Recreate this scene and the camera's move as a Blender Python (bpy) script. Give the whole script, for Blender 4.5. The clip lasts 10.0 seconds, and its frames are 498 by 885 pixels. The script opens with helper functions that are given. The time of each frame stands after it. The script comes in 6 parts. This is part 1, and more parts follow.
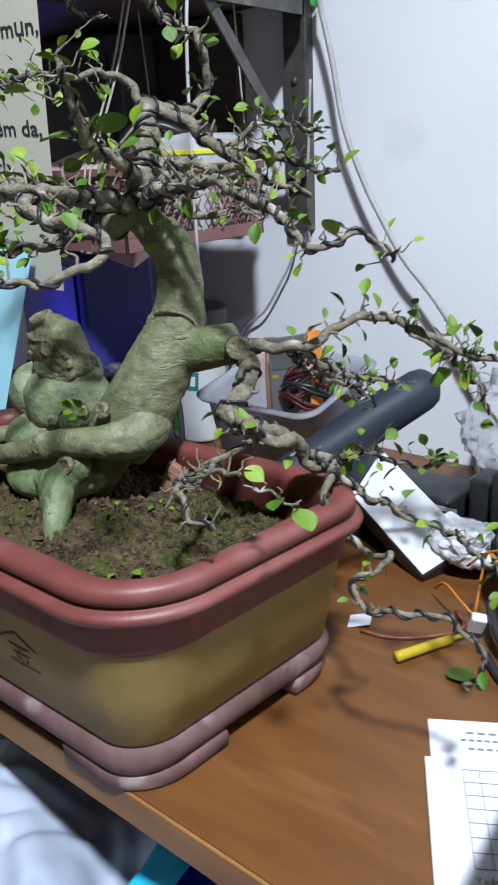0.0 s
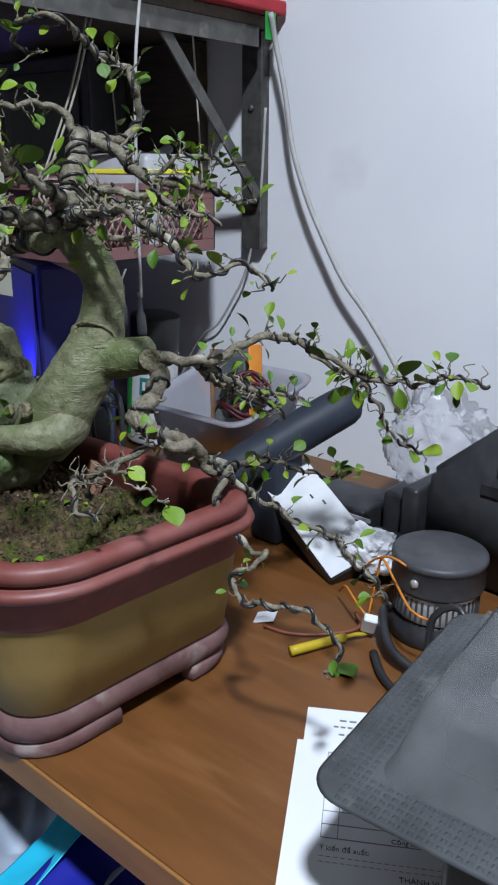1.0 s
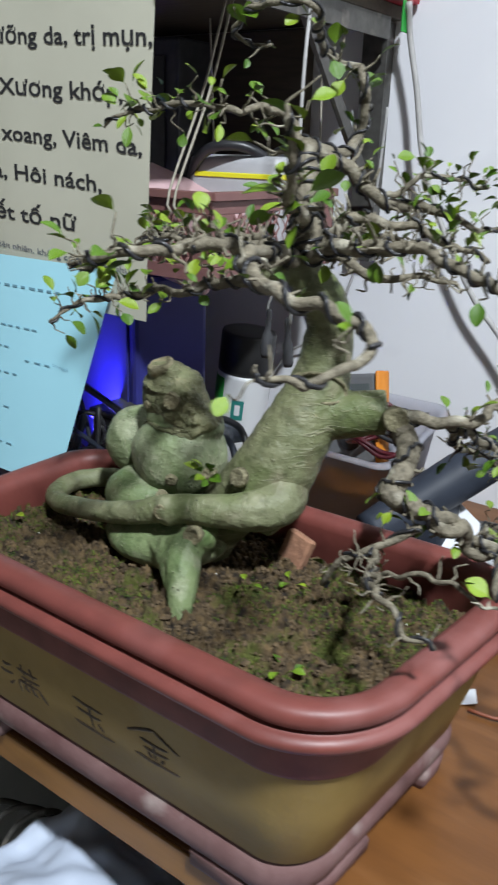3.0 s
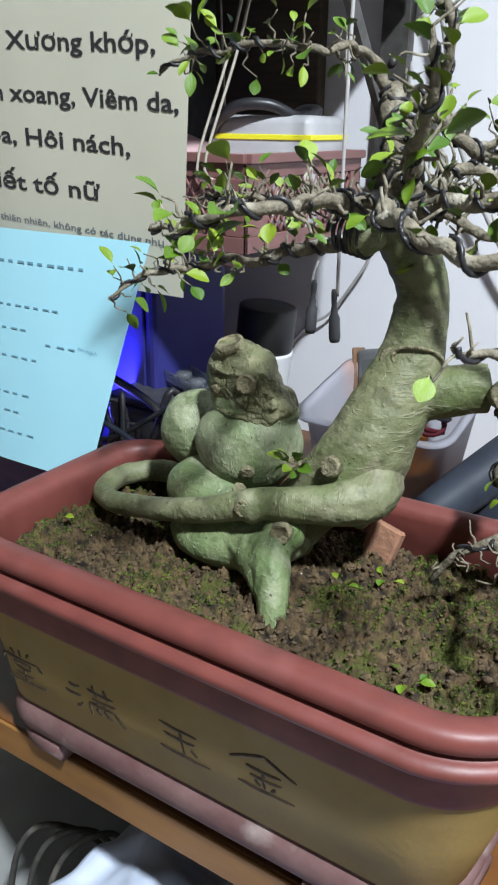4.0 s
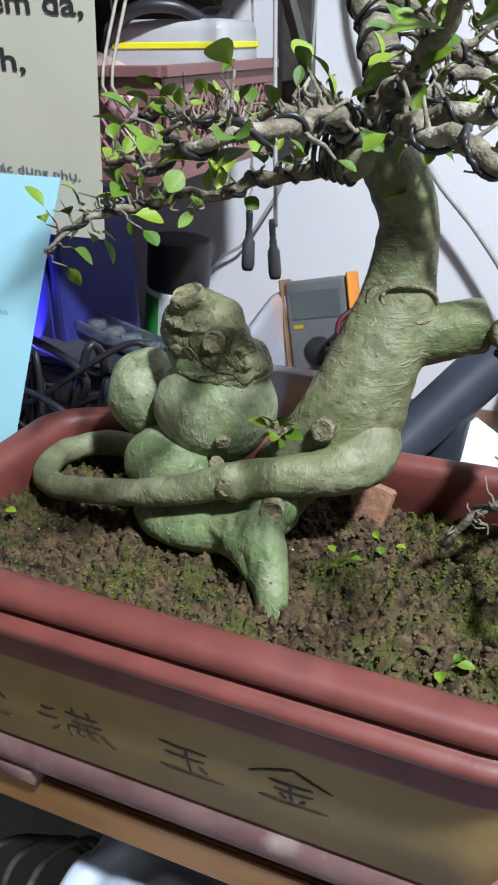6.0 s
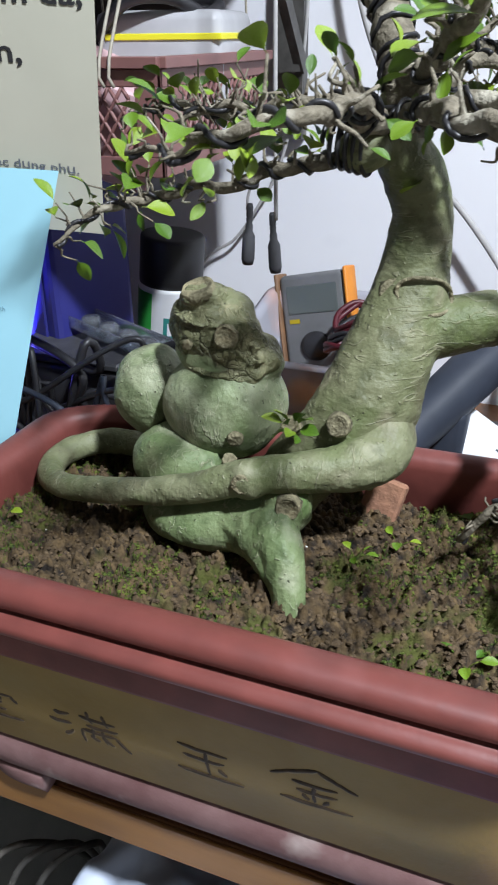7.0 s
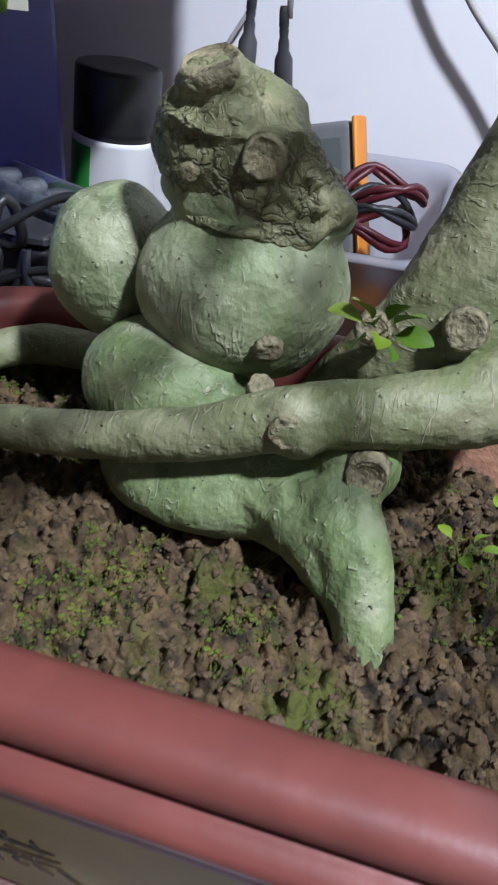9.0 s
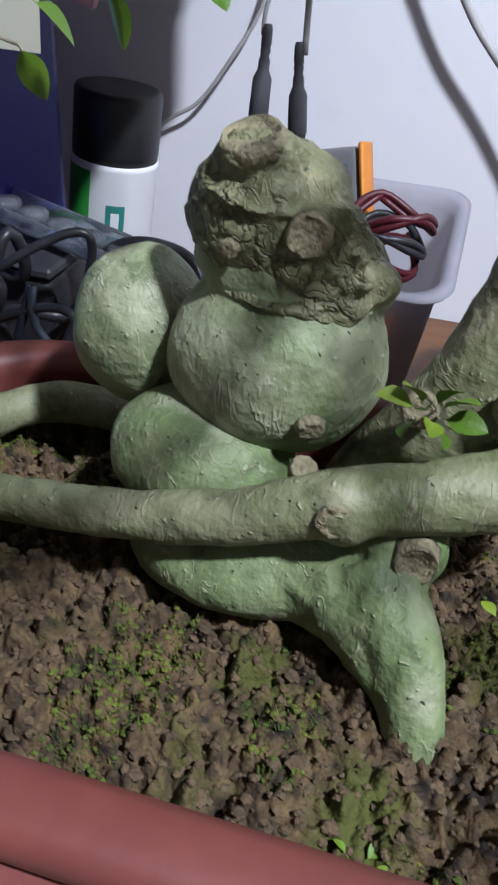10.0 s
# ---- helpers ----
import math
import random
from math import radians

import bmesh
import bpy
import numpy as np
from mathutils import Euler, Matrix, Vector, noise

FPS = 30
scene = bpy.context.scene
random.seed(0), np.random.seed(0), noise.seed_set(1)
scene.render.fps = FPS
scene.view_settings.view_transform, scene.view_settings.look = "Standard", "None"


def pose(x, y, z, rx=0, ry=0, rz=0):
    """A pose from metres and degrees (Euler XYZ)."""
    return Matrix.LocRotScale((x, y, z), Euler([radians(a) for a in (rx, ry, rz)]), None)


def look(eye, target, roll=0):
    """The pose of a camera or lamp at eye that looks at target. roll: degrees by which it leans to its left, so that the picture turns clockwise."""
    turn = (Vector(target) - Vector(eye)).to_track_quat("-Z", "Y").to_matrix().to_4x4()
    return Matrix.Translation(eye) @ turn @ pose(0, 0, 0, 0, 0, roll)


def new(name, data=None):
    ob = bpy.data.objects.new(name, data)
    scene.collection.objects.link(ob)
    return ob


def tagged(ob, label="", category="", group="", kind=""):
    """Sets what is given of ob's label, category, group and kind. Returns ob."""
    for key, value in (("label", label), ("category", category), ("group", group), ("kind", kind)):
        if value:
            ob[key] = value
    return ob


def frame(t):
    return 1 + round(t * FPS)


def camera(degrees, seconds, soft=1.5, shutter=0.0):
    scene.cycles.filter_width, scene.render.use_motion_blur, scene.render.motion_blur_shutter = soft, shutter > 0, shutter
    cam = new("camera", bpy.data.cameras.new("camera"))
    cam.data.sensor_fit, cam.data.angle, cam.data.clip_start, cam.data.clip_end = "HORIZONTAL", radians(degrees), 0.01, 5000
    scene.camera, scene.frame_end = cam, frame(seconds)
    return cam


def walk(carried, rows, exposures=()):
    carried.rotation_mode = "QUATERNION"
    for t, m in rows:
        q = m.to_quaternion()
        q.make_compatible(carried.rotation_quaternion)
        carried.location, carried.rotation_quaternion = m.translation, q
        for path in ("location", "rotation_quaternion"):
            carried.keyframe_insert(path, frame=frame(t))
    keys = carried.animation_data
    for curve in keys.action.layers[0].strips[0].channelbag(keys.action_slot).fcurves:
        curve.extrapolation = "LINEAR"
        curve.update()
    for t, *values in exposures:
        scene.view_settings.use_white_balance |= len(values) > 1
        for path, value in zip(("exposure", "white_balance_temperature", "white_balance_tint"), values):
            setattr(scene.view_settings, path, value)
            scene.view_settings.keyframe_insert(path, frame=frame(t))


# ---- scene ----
cam = camera(34.8, 10.0, soft=2.0, shutter=0.35)
PATH = [
    (0, (0.069, 0.086, 1.116), (-1.15, 1.521, 0.441), -2.7),
    (0.5, (0.117, 0.092, 1.125), (-1.107, 1.527, 0.462), -0.6),
    (1, (0.148, 0.089, 1.131), (-1.058, 1.542, 0.473), 0.3),
    (1.5, (0.117, 0.086, 1.145), (-1.05, 1.567, 0.481), 1.4),
    (2, (0.068, 0.07, 1.159), (-1.076, 1.57, 0.496), 2.2),
    (2.5, (0.0, 0.061, 1.16), (-1.123, 1.569, 0.478), 3.5),
    (3, (-0.076, 0.05, 1.15), (-1.166, 1.577, 0.457), 2.0),
    (3.2, (-0.1085, 0.0415, 1.1545), (-1.1635, 1.5845, 0.447), 2.4),
    (4.5, (-0.179, 0.06, 1.124), (-1.125, 1.644, 0.352), -0.4),
    (5, (-0.205, 0.071, 1.125), (-1.046, 1.686, 0.297), -0.2),
    (5.5, (-0.236, 0.083, 1.128), (-0.99, 1.714, 0.249), -0.2),
    (6.8, (-0.251, 0.084, 1.129), (-0.918, 1.73, 0.21), -0.8),
    (7, (-0.261, 0.083, 1.126), (-0.918, 1.735, 0.21), -0.6),
    (7.5, (-0.299, 0.082, 1.125), (-0.868, 1.758, 0.192), 0.8),
    (8, (-0.336, 0.112, 1.096), (-0.857, 1.78, 0.122), 2.6),
    (8.5, (-0.357, 0.174, 1.056), (-0.833, 1.804, -0.001), 3.9),
    (9, (-0.352, 0.217, 1.047), (-0.782, 1.819, -0.069), 4.1),
    (9.5, (-0.359, 0.231, 1.049), (-0.758, 1.838, -0.072), 4.5),
    (10, (-0.374, 0.232, 1.061), (-0.767, 1.843, -0.059), 4.4),
]
walk(cam, [(t, look(eye, target, roll)) for t, eye, target, roll in PATH], exposures=[(0.0, -0.25, 6200, 12), (0.5, -0.50, 6200, 12), (1.0, -0.66, 6150, 12), (2.0, -0.62, 6350, 13), (2.5, -0.45, 6550, 13), (3.0, -0.30, 6550, 10), (4.5, 0.05, 6450, 10), (7.5, 0.0, 6400, 14), (8.5, 0.0, 6250, 16), (10.0, -0.12, 6200, 18)])

# ---- light: one cool white lamp under the ceiling, in front and to the right of the table ----
LAMP = Vector((0.42, -0.14, 2.36))
world = bpy.data.worlds.new("world")
scene.world = world
world.use_nodes = True
world.node_tree.nodes["Background"].inputs[0].default_value = (0.55, 0.62, 0.75, 1)
world.node_tree.nodes["Background"].inputs[1].default_value = 0.05
scene.view_settings.exposure = 0.0


def lamp_light(name, place, aim, size, power, colour):
    data = bpy.data.lights.new(name, "AREA")
    data.shape, data.size, data.energy, data.color = "DISK", size, power, colour
    ob = new(name, data)
    ob.matrix_basis = look(place, aim)
    return ob


lamp_light("lamp_light", LAMP, LAMP - Vector((0, 0, 1)), 0.14, 88.0, (0.84, 0.92, 1.0))


# ---- materials ----
def mat(name, colour, rough=0.5, metal=0.0, second=None, scale=40.0, mix=0.5, detail=6.0, bump=0.0, bump_scale=200.0,
        third=None, third_scale=8.0, third_at=0.6, trans=0.0, spec=0.5, coat=0.0, ior=1.45, rough_var=0.0, emit=0.0, random_hue=0.0, stretch=(1, 1, 1), alpha=1.0):
    """A node material: two colours mixed by fine noise, stains of a third by coarse noise, and a noise bump."""
    m = bpy.data.materials.new(name)
    m.use_nodes = True
    nt = m.node_tree
    n, l = nt.nodes, nt.links
    b = n["Principled BSDF"]
    b.inputs["Roughness"].default_value = rough
    b.inputs["Metallic"].default_value = metal
    b.inputs["Transmission Weight"].default_value = trans
    b.inputs["Specular IOR Level"].default_value = spec
    b.inputs["Coat Weight"].default_value = coat
    b.inputs["IOR"].default_value = ior
    b.inputs["Alpha"].default_value = alpha
    if emit:
        b.inputs["Emission Color"].default_value = (*colour, 1)
        b.inputs["Emission Strength"].default_value = emit
    tc = n.new("ShaderNodeTexCoord")
    mp = n.new("ShaderNodeMapping")
    mp.inputs["Scale"].default_value = stretch
    l.new(tc.outputs["Object"], mp.inputs["Vector"])

    def tex(s, d=6.0):
        t = n.new("ShaderNodeTexNoise")
        t.inputs["Scale"].default_value, t.inputs["Detail"].default_value = s, d
        l.new(mp.outputs[0], t.inputs["Vector"])
        return t.outputs[0]

    def ramp(src, a, c):
        r = n.new("ShaderNodeMapRange")
        r.inputs[1].default_value, r.inputs[2].default_value = a, c
        l.new(src, r.inputs[0])
        return r.outputs[0]

    def mixed(f, a, c):
        x = n.new("ShaderNodeMix")
        x.data_type = "RGBA"
        l.new(f, x.inputs[0])
        for i, v in ((6, a), (7, c)):
            if isinstance(v, tuple):
                x.inputs[i].default_value = (*v, 1)
            else:
                l.new(v, x.inputs[i])
        return x.outputs[2]

    out = None
    if second:
        f = tex(scale, detail)
        out = mixed(ramp(f, 0.5 - 0.5 * mix * 0.6, 0.5 + 0.5 * mix * 0.6), colour, second)
    if third:
        out = mixed(ramp(tex(third_scale, 4), third_at, third_at + 0.12), out if out else colour, third)
    if random_hue:
        oi = n.new("ShaderNodeObjectInfo")
        hs = n.new("ShaderNodeHueSaturation")
        r = n.new("ShaderNodeMapRange")
        r.inputs[3].default_value, r.inputs[4].default_value = 1 - random_hue, 1 + random_hue
        l.new(oi.outputs["Random"], r.inputs[0])
        l.new(r.outputs[0], hs.inputs["Value"])
        h = n.new("ShaderNodeMapRange")
        h.inputs[3].default_value, h.inputs[4].default_value = 0.52, 0.465
        l.new(oi.outputs["Random"], h.inputs[0])
        l.new(h.outputs[0], hs.inputs["Hue"])
        if out:
            l.new(out, hs.inputs["Color"])
        else:
            hs.inputs["Color"].default_value = (*colour, 1)
        out = hs.outputs[0]
    if out:
        l.new(out, b.inputs["Base Color"])
    else:
        b.inputs["Base Color"].default_value = (*colour, 1)
    if rough_var:
        r = n.new("ShaderNodeMapRange")
        r.inputs[3].default_value, r.inputs[4].default_value = max(0.02, rough - rough_var), min(1, rough + rough_var)
        l.new(tex(scale * 0.5), r.inputs[0])
        l.new(r.outputs[0], b.inputs["Roughness"])
    if bump:
        bp = n.new("ShaderNodeBump")
        bp.inputs["Strength"].default_value, bp.inputs["Distance"].default_value = bump, 0.002
        l.new(tex(bump_scale), bp.inputs["Height"])
        l.new(bp.outputs[0], b.inputs["Normal"])
    return m


M = {}
M["wall"] = mat("white_wall_paint", (0.80, 0.80, 0.82), 0.75, second=(0.74, 0.74, 0.77), scale=3, bump=0.12, bump_scale=60, third=(0.66, 0.66, 0.69), third_scale=5, third_at=0.66)
# for the unseen walls: darkened so that they bounce less light
M["wall_dim"] = mat("dimmed_beige_wall_paint", (0.40, 0.385, 0.36), 0.8, second=(0.35, 0.335, 0.31), scale=3, bump=0.12, bump_scale=60)
M["wood_top"] = mat("brown_laminate", (0.150, 0.060, 0.017), 0.38, second=(0.118, 0.046, 0.013), scale=14, stretch=(1, 5, 5), bump=0.05, bump_scale=90, third=(0.165, 0.070, 0.023), third_scale=9, third_at=0.6, rough_var=0.1)
M["edge"] = mat("light_edge_band", (0.29, 0.135, 0.036), 0.5, second=(0.21, 0.098, 0.027), scale=60, stretch=(0.2, 1, 1), bump=0.1)
M["clay"] = mat("red_clay_glaze", (0.165, 0.045, 0.036), 0.48, second=(0.132, 0.036, 0.029), scale=55, bump=0.10, bump_scale=160, third=(0.190, 0.066, 0.058), third_scale=14, third_at=0.56, rough_var=0.08)
M["clay_dark"] = mat("dull_red_clay", (0.195, 0.066, 0.057), 0.55, spec=0.25, second=(0.140, 0.048, 0.043), scale=45, bump=0.12, bump_scale=180, third=(0.15, 0.07, 0.066), third_scale=18, third_at=0.58)
M["base"] = mat("chalky_pink_clay", (0.200, 0.118, 0.112), 0.7, spec=0.25, second=(0.115, 0.055, 0.053), scale=38, mix=0.8, bump=0.2, bump_scale=150, third=(0.32, 0.255, 0.235), third_scale=22, third_at=0.56)
M["panel"] = mat("ochre_glaze", (0.305, 0.205, 0.066), 0.55, spec=0.28, second=(0.245, 0.163, 0.050), scale=26, bump=0.14, bump_scale=220, third=(0.285, 0.205, 0.080), third_scale=10, third_at=0.58)
M["incised"] = mat("dark_incised_stroke", (0.030, 0.019, 0.012), 0.7, second=(0.065, 0.04, 0.022), scale=200)

M["chipped"] = mat("chipped_pale_glaze", (0.30, 0.22, 0.11), 0.8, second=(0.20, 0.14, 0.06), scale=250, bump=0.4, bump_scale=400)


def bark(name, low, high, pale, green, vein, grain=(1, 1, 0.25), cracks=0.0):
    """Grey-green bark: mottled skin, fine wrinkles and raised pale marks across the growth, algae patches, pimples and pores."""
    m = mat(name, low, 0.55, second=high, scale=42, mix=0.9, third=pale, third_scale=34, third_at=0.57, spec=0.4)
    nt = m.node_tree
    n, l = nt.nodes, nt.links
    p = n["Principled BSDF"]
    col = p.inputs["Base Color"].links[0].from_socket
    tc = n.new("ShaderNodeTexCoord")

    def noise_tex(scale, detail, stretch=(1, 1, 1), warp=0.0):
        mp = n.new("ShaderNodeMapping")
        mp.inputs["Scale"].default_value = stretch
        l.new(tc.outputs["Object"], mp.inputs[0])
        t = n.new("ShaderNodeTexNoise")
        t.inputs["Scale"].default_value, t.inputs["Detail"].default_value, t.inputs["Distortion"].default_value = scale, detail, warp
        l.new(mp.outputs[0], t.inputs["Vector"])
        return t.outputs[0]

    def step(src, a, c):
        r = n.new("ShaderNodeMapRange")
        r.inputs[1].default_value, r.inputs[2].default_value = a, c
        l.new(src, r.inputs[0])
        return r.outputs[0]

    def blend(f, a, c):
        x = n.new("ShaderNodeMix")
        x.data_type = "RGBA"
        l.new(f, x.inputs[0])
        l.new(a, x.inputs[6])
        x.inputs[7].default_value = (*c, 1)
        return x.outputs[2]

    def maths(kind, a, c):
        x = n.new("ShaderNodeMath")
        x.operation = kind
        for i, q in enumerate((a, c)):
            if isinstance(q, (int, float)):
                x.inputs[i].default_value = q
            else:
                l.new(q, x.inputs[i])
        return x.outputs[0]

    def lines(src, width):
        """Thin lines where the noise crosses its middle value."""
        return step(maths("ABSOLUTE", maths("SUBTRACT", src, 0.5), 0.0), width, 0.0)

    col = blend(maths("MULTIPLY", step(noise_tex(21, 6, warp=0.8), 0.52, 0.68), 0.75), col, green)
    col = blend(maths("MULTIPLY", step(noise_tex(14, 5, warp=0.6), 0.53, 0.68), 0.5), col, pale)
    col = blend(maths("MULTIPLY", step(noise_tex(75, 7, warp=0.5), 0.50, 0.66), 0.65), col, tuple(c * 0.55 for c in low))
    col = blend(maths("MULTIPLY", step(noise_tex(30, 7), 0.56, 0.70), 0.5), col, (0.120, 0.098, 0.062))
    marks = maths("MULTIPLY", lines(noise_tex(60, 4, grain, 0.3), 0.012), step(noise_tex(32, 4), 0.52, 0.60))
    rings = maths("MULTIPLY", lines(noise_tex(130, 3, grain, 0.3), 0.024), step(noise_tex(40, 4), 0.50, 0.60))
    col = blend(maths("MULTIPLY", marks, 0.8), col, vein)
    col = blend(maths("MULTIPLY", rings, 0.6), col, vein)
    spots = step(noise_tex(330, 1), 0.70, 0.76)
    col = blend(maths("MULTIPLY", spots, 0.5), col, vein)
    pores = step(noise_tex(520, 1), 0.745, 0.79)
    col = blend(pores, col, (0.035, 0.035, 0.020))
    height = maths("ADD", maths("MULTIPLY", noise_tex(190, 4, grain, 0.3), 1.0), maths("MULTIPLY", noise_tex(330, 6), 0.9))
    height = maths("ADD", height, maths("MULTIPLY", marks, 0.40))
    height = maths("ADD", height, maths("MULTIPLY", rings, 0.35))
    height = maths("ADD", height, maths("MULTIPLY", spots, 0.5))
    height = maths("SUBTRACT", height, maths("MULTIPLY", pores, 0.6))
    if cracks:
        warp = n.new("ShaderNodeVectorMath")
        warp.operation = "MULTIPLY_ADD"
        nz = n.new("ShaderNodeTexNoise")
        nz.inputs["Scale"].default_value, nz.inputs["Detail"].default_value = 110, 3
        l.new(tc.outputs["Object"], nz.inputs["Vector"])
        l.new(nz.outputs[1], warp.inputs[0])
        warp.inputs[1].default_value = (0.012, 0.012, 0.012)
        l.new(tc.outputs["Object"], warp.inputs[2])
        for size, deep in ((105, 1.6), (260, 0.8)):
            vo = n.new("ShaderNodeTexVoronoi")
            vo.feature = "DISTANCE_TO_EDGE"
            vo.inputs["Scale"].default_value = size
            l.new(warp.outputs[0], vo.inputs["Vector"])
            where = step(noise_tex(30, 4), 0.42, 0.54)
            gap = maths("MULTIPLY", step(vo.outputs[0], 0.10, 0.01), where)
            col = blend(maths("MULTIPLY", gap, 0.55 * cracks), col, (0.040, 0.037, 0.021))
            height = maths("SUBTRACT", height, maths("MULTIPLY", gap, deep * cracks))
    l.new(col, p.inputs["Base Color"])
    bp = n.new("ShaderNodeBump")
    bp.inputs["Strength"].default_value, bp.inputs["Distance"].default_value = 0.75, 0.0013
    l.new(height, bp.inputs["Height"])
    l.new(bp.outputs[0], p.inputs["Normal"])
    return m


ACROSS_TRUNK, ALONG_BODY, ACROSS_ARM = (0.25, 0.25, 1), (1, 1, 0.25), (1, 0.25, 0.25)
M["bark"] = bark("grey_green_bark", (0.105, 0.118, 0.052), (0.180, 0.182, 0.100), (0.225, 0.215, 0.132), (0.072, 0.102, 0.026), (0.250, 0.240, 0.150), ACROSS_TRUNK)
M["bark_arm"] = bark("pale_ringed_bark", (0.125, 0.138, 0.066), (0.205, 0.208, 0.120), (0.285, 0.275, 0.180), (0.088, 0.122, 0.036), (0.315, 0.300, 0.200), ACROSS_ARM)
M["bark_green"] = bark("mossy_green_bark", (0.138, 0.182, 0.080), (0.250, 0.278, 0.160), (0.335, 0.350, 0.235), (0.078, 0.145, 0.030), (0.370, 0.375, 0.255), ALONG_BODY)
M["bark_rough"] = bark("cracked_yellow_green_bark", (0.128, 0.140, 0.062), (0.245, 0.240, 0.132), (0.350, 0.318, 0.188), (0.080, 0.108, 0.028), (0.300, 0.270, 0.155), ALONG_BODY, 0.8)
M["bark_moss"] = bark("algae_green_bark", (0.105, 0.155, 0.058), (0.205, 0.245, 0.120), (0.300, 0.320, 0.205), (0.058, 0.130, 0.020), (0.330, 0.335, 0.215), ALONG_BODY)
M["scar"] = mat("tan_scar_wood", (0.255, 0.228, 0.135), 0.8, second=(0.095, 0.085, 0.045), scale=330, mix=0.9, bump=1.0, bump_scale=420, third=(0.27, 0.235, 0.135), third_scale=120, third_at=0.54)
M["twig"] = mat("grey_brown_twig", (0.235, 0.205, 0.145), 0.75, second=(0.062, 0.052, 0.034), scale=240, mix=0.9, bump=0.7, bump_scale=500, third=(0.34, 0.315, 0.245), third_scale=60, third_at=0.56)
M["wire"] = mat("dark_training_wire", (0.012, 0.012, 0.014), 0.40, metal=0.1, second=(0.030, 0.029, 0.030), scale=300)
M["leaf"] = mat("fresh_green_leaf", (0.125, 0.225, 0.014), 0.42, second=(0.068, 0.145, 0.010), scale=120, bump=0.2, bump_scale=300, random_hue=0.45)
M["soil"] = mat("crumbly_brown_soil", (0.010, 0.006, 0.003), 0.88, second=(0.118, 0.076, 0.032), scale=150, mix=0.6, bump=1.0, bump_scale=330, third=(0.058, 0.064, 0.009), third_scale=26, third_at=0.56)
M["clod"] = mat("dry_soil_clod", (0.140, 0.094, 0.048), 0.9, second=(0.026, 0.016, 0.008), scale=190, mix=0.9, bump=1.0, bump_scale=400)
M["moss"] = mat("green_moss", (0.034, 0.056, 0.006), 0.9, second=(0.100, 0.122, 0.014), scale=150, bump=0.8, bump_scale=500)
M["brickchip"] = mat("orange_brick_chip", (0.29, 0.145, 0.085), 0.9, second=(0.2, 0.1, 0.06), scale=120, bump=0.6, bump_scale=300)
M["white_speck"] = mat("white_grit", (0.75, 0.74, 0.7), 0.6)
M["steel"] = mat("dull_grey_steel", (0.125, 0.12, 0.11), 0.45, metal=0.5, second=(0.08, 0.077, 0.07), scale=60, third=(0.24, 0.22, 0.19), third_scale=30, third_at=0.6, bump=0.1)
M["board"] = mat("raw_brown_board", (0.27, 0.165, 0.085), 0.7, second=(0.19, 0.11, 0.055), scale=25, stretch=(1, 8, 8), bump=0.2)
# brown darkened for the shade under the shelf
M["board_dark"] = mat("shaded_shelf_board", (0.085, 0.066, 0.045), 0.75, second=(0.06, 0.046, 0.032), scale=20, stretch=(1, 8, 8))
M["red"] = mat("red_card", (0.42, 0.02, 0.03), 0.5, second=(0.33, 0.015, 0.025), scale=30)
M["cord"] = mat("grey_cord", (0.42, 0.41, 0.40), 0.5, second=(0.35, 0.34, 0.33), scale=80)
M["cord_light"] = mat("pale_cord", (0.40, 0.37, 0.30), 0.6, second=(0.31, 0.28, 0.22), scale=200)
M["black"] = mat("black_plastic", (0.018, 0.018, 0.020), 0.38, second=(0.03, 0.03, 0.033), scale=60, bump=0.08)
M["charcoal"] = mat("charcoal_plastic", (0.045, 0.046, 0.050), 0.5, second=(0.065, 0.065, 0.07), scale=60, bump=0.1)
M["plum"] = mat("faded_rose_plastic", (0.22, 0.105, 0.095), 0.45, second=(0.18, 0.085, 0.078), scale=20)
M["pink"] = mat("pale_pink_card", (0.62, 0.42, 0.43), 0.6, second=(0.55, 0.36, 0.37), scale=30)
M["grey_case"] = mat("pale_grey_case", (0.45, 0.45, 0.46), 0.4, second=(0.38, 0.38, 0.39), scale=30)
M["yellow"] = mat("yellow_plastic", (0.46, 0.34, 0.015), 0.45, second=(0.36, 0.26, 0.012), scale=60)
M["yellow_tape"] = mat("bright_yellow_tape", (0.75, 0.70, 0.03), 0.5)
M["poster"] = mat("cream_poster_paper", (0.60, 0.585, 0.47), 0.7, second=(0.55, 0.535, 0.425), scale=8, bump=0.1, bump_scale=30)
M["ink"] = mat("black_ink", (0.03, 0.03, 0.032), 0.6)
M["ink_soft"] = mat("grey_ink", (0.16, 0.17, 0.19), 0.6)
M["blue_sheet"] = mat("sky_blue_paper", (0.39, 0.72, 0.82), 0.55, second=(0.36, 0.68, 0.78), scale=6, bump=0.1, bump_scale=25)
M["blue_ink"] = mat("dark_blue_ink", (0.20, 0.40, 0.50), 0.6)
M["paper"] = mat("white_office_paper", (0.68, 0.69, 0.72), 0.6, second=(0.64, 0.65, 0.68), scale=10)
# wall shade under blue LED glow, put into a navy colour
M["navy"] = mat("blue_lit_shade", (0.026, 0.027, 0.155), 0.40, second=(0.036, 0.038, 0.21), scale=7)
M["led"] = mat("blue_led", (0.05, 0.04, 1.0), 0.4, emit=14.0)
M["green"] = mat("vivid_green_label", (0.03, 0.30, 0.05), 0.35)
M["can_white"] = mat("white_can_lacquer", (0.78, 0.79, 0.79), 0.3, second=(0.73, 0.74, 0.75), scale=10)
M["teal"] = mat("teal_print", (0.03, 0.22, 0.19), 0.35)
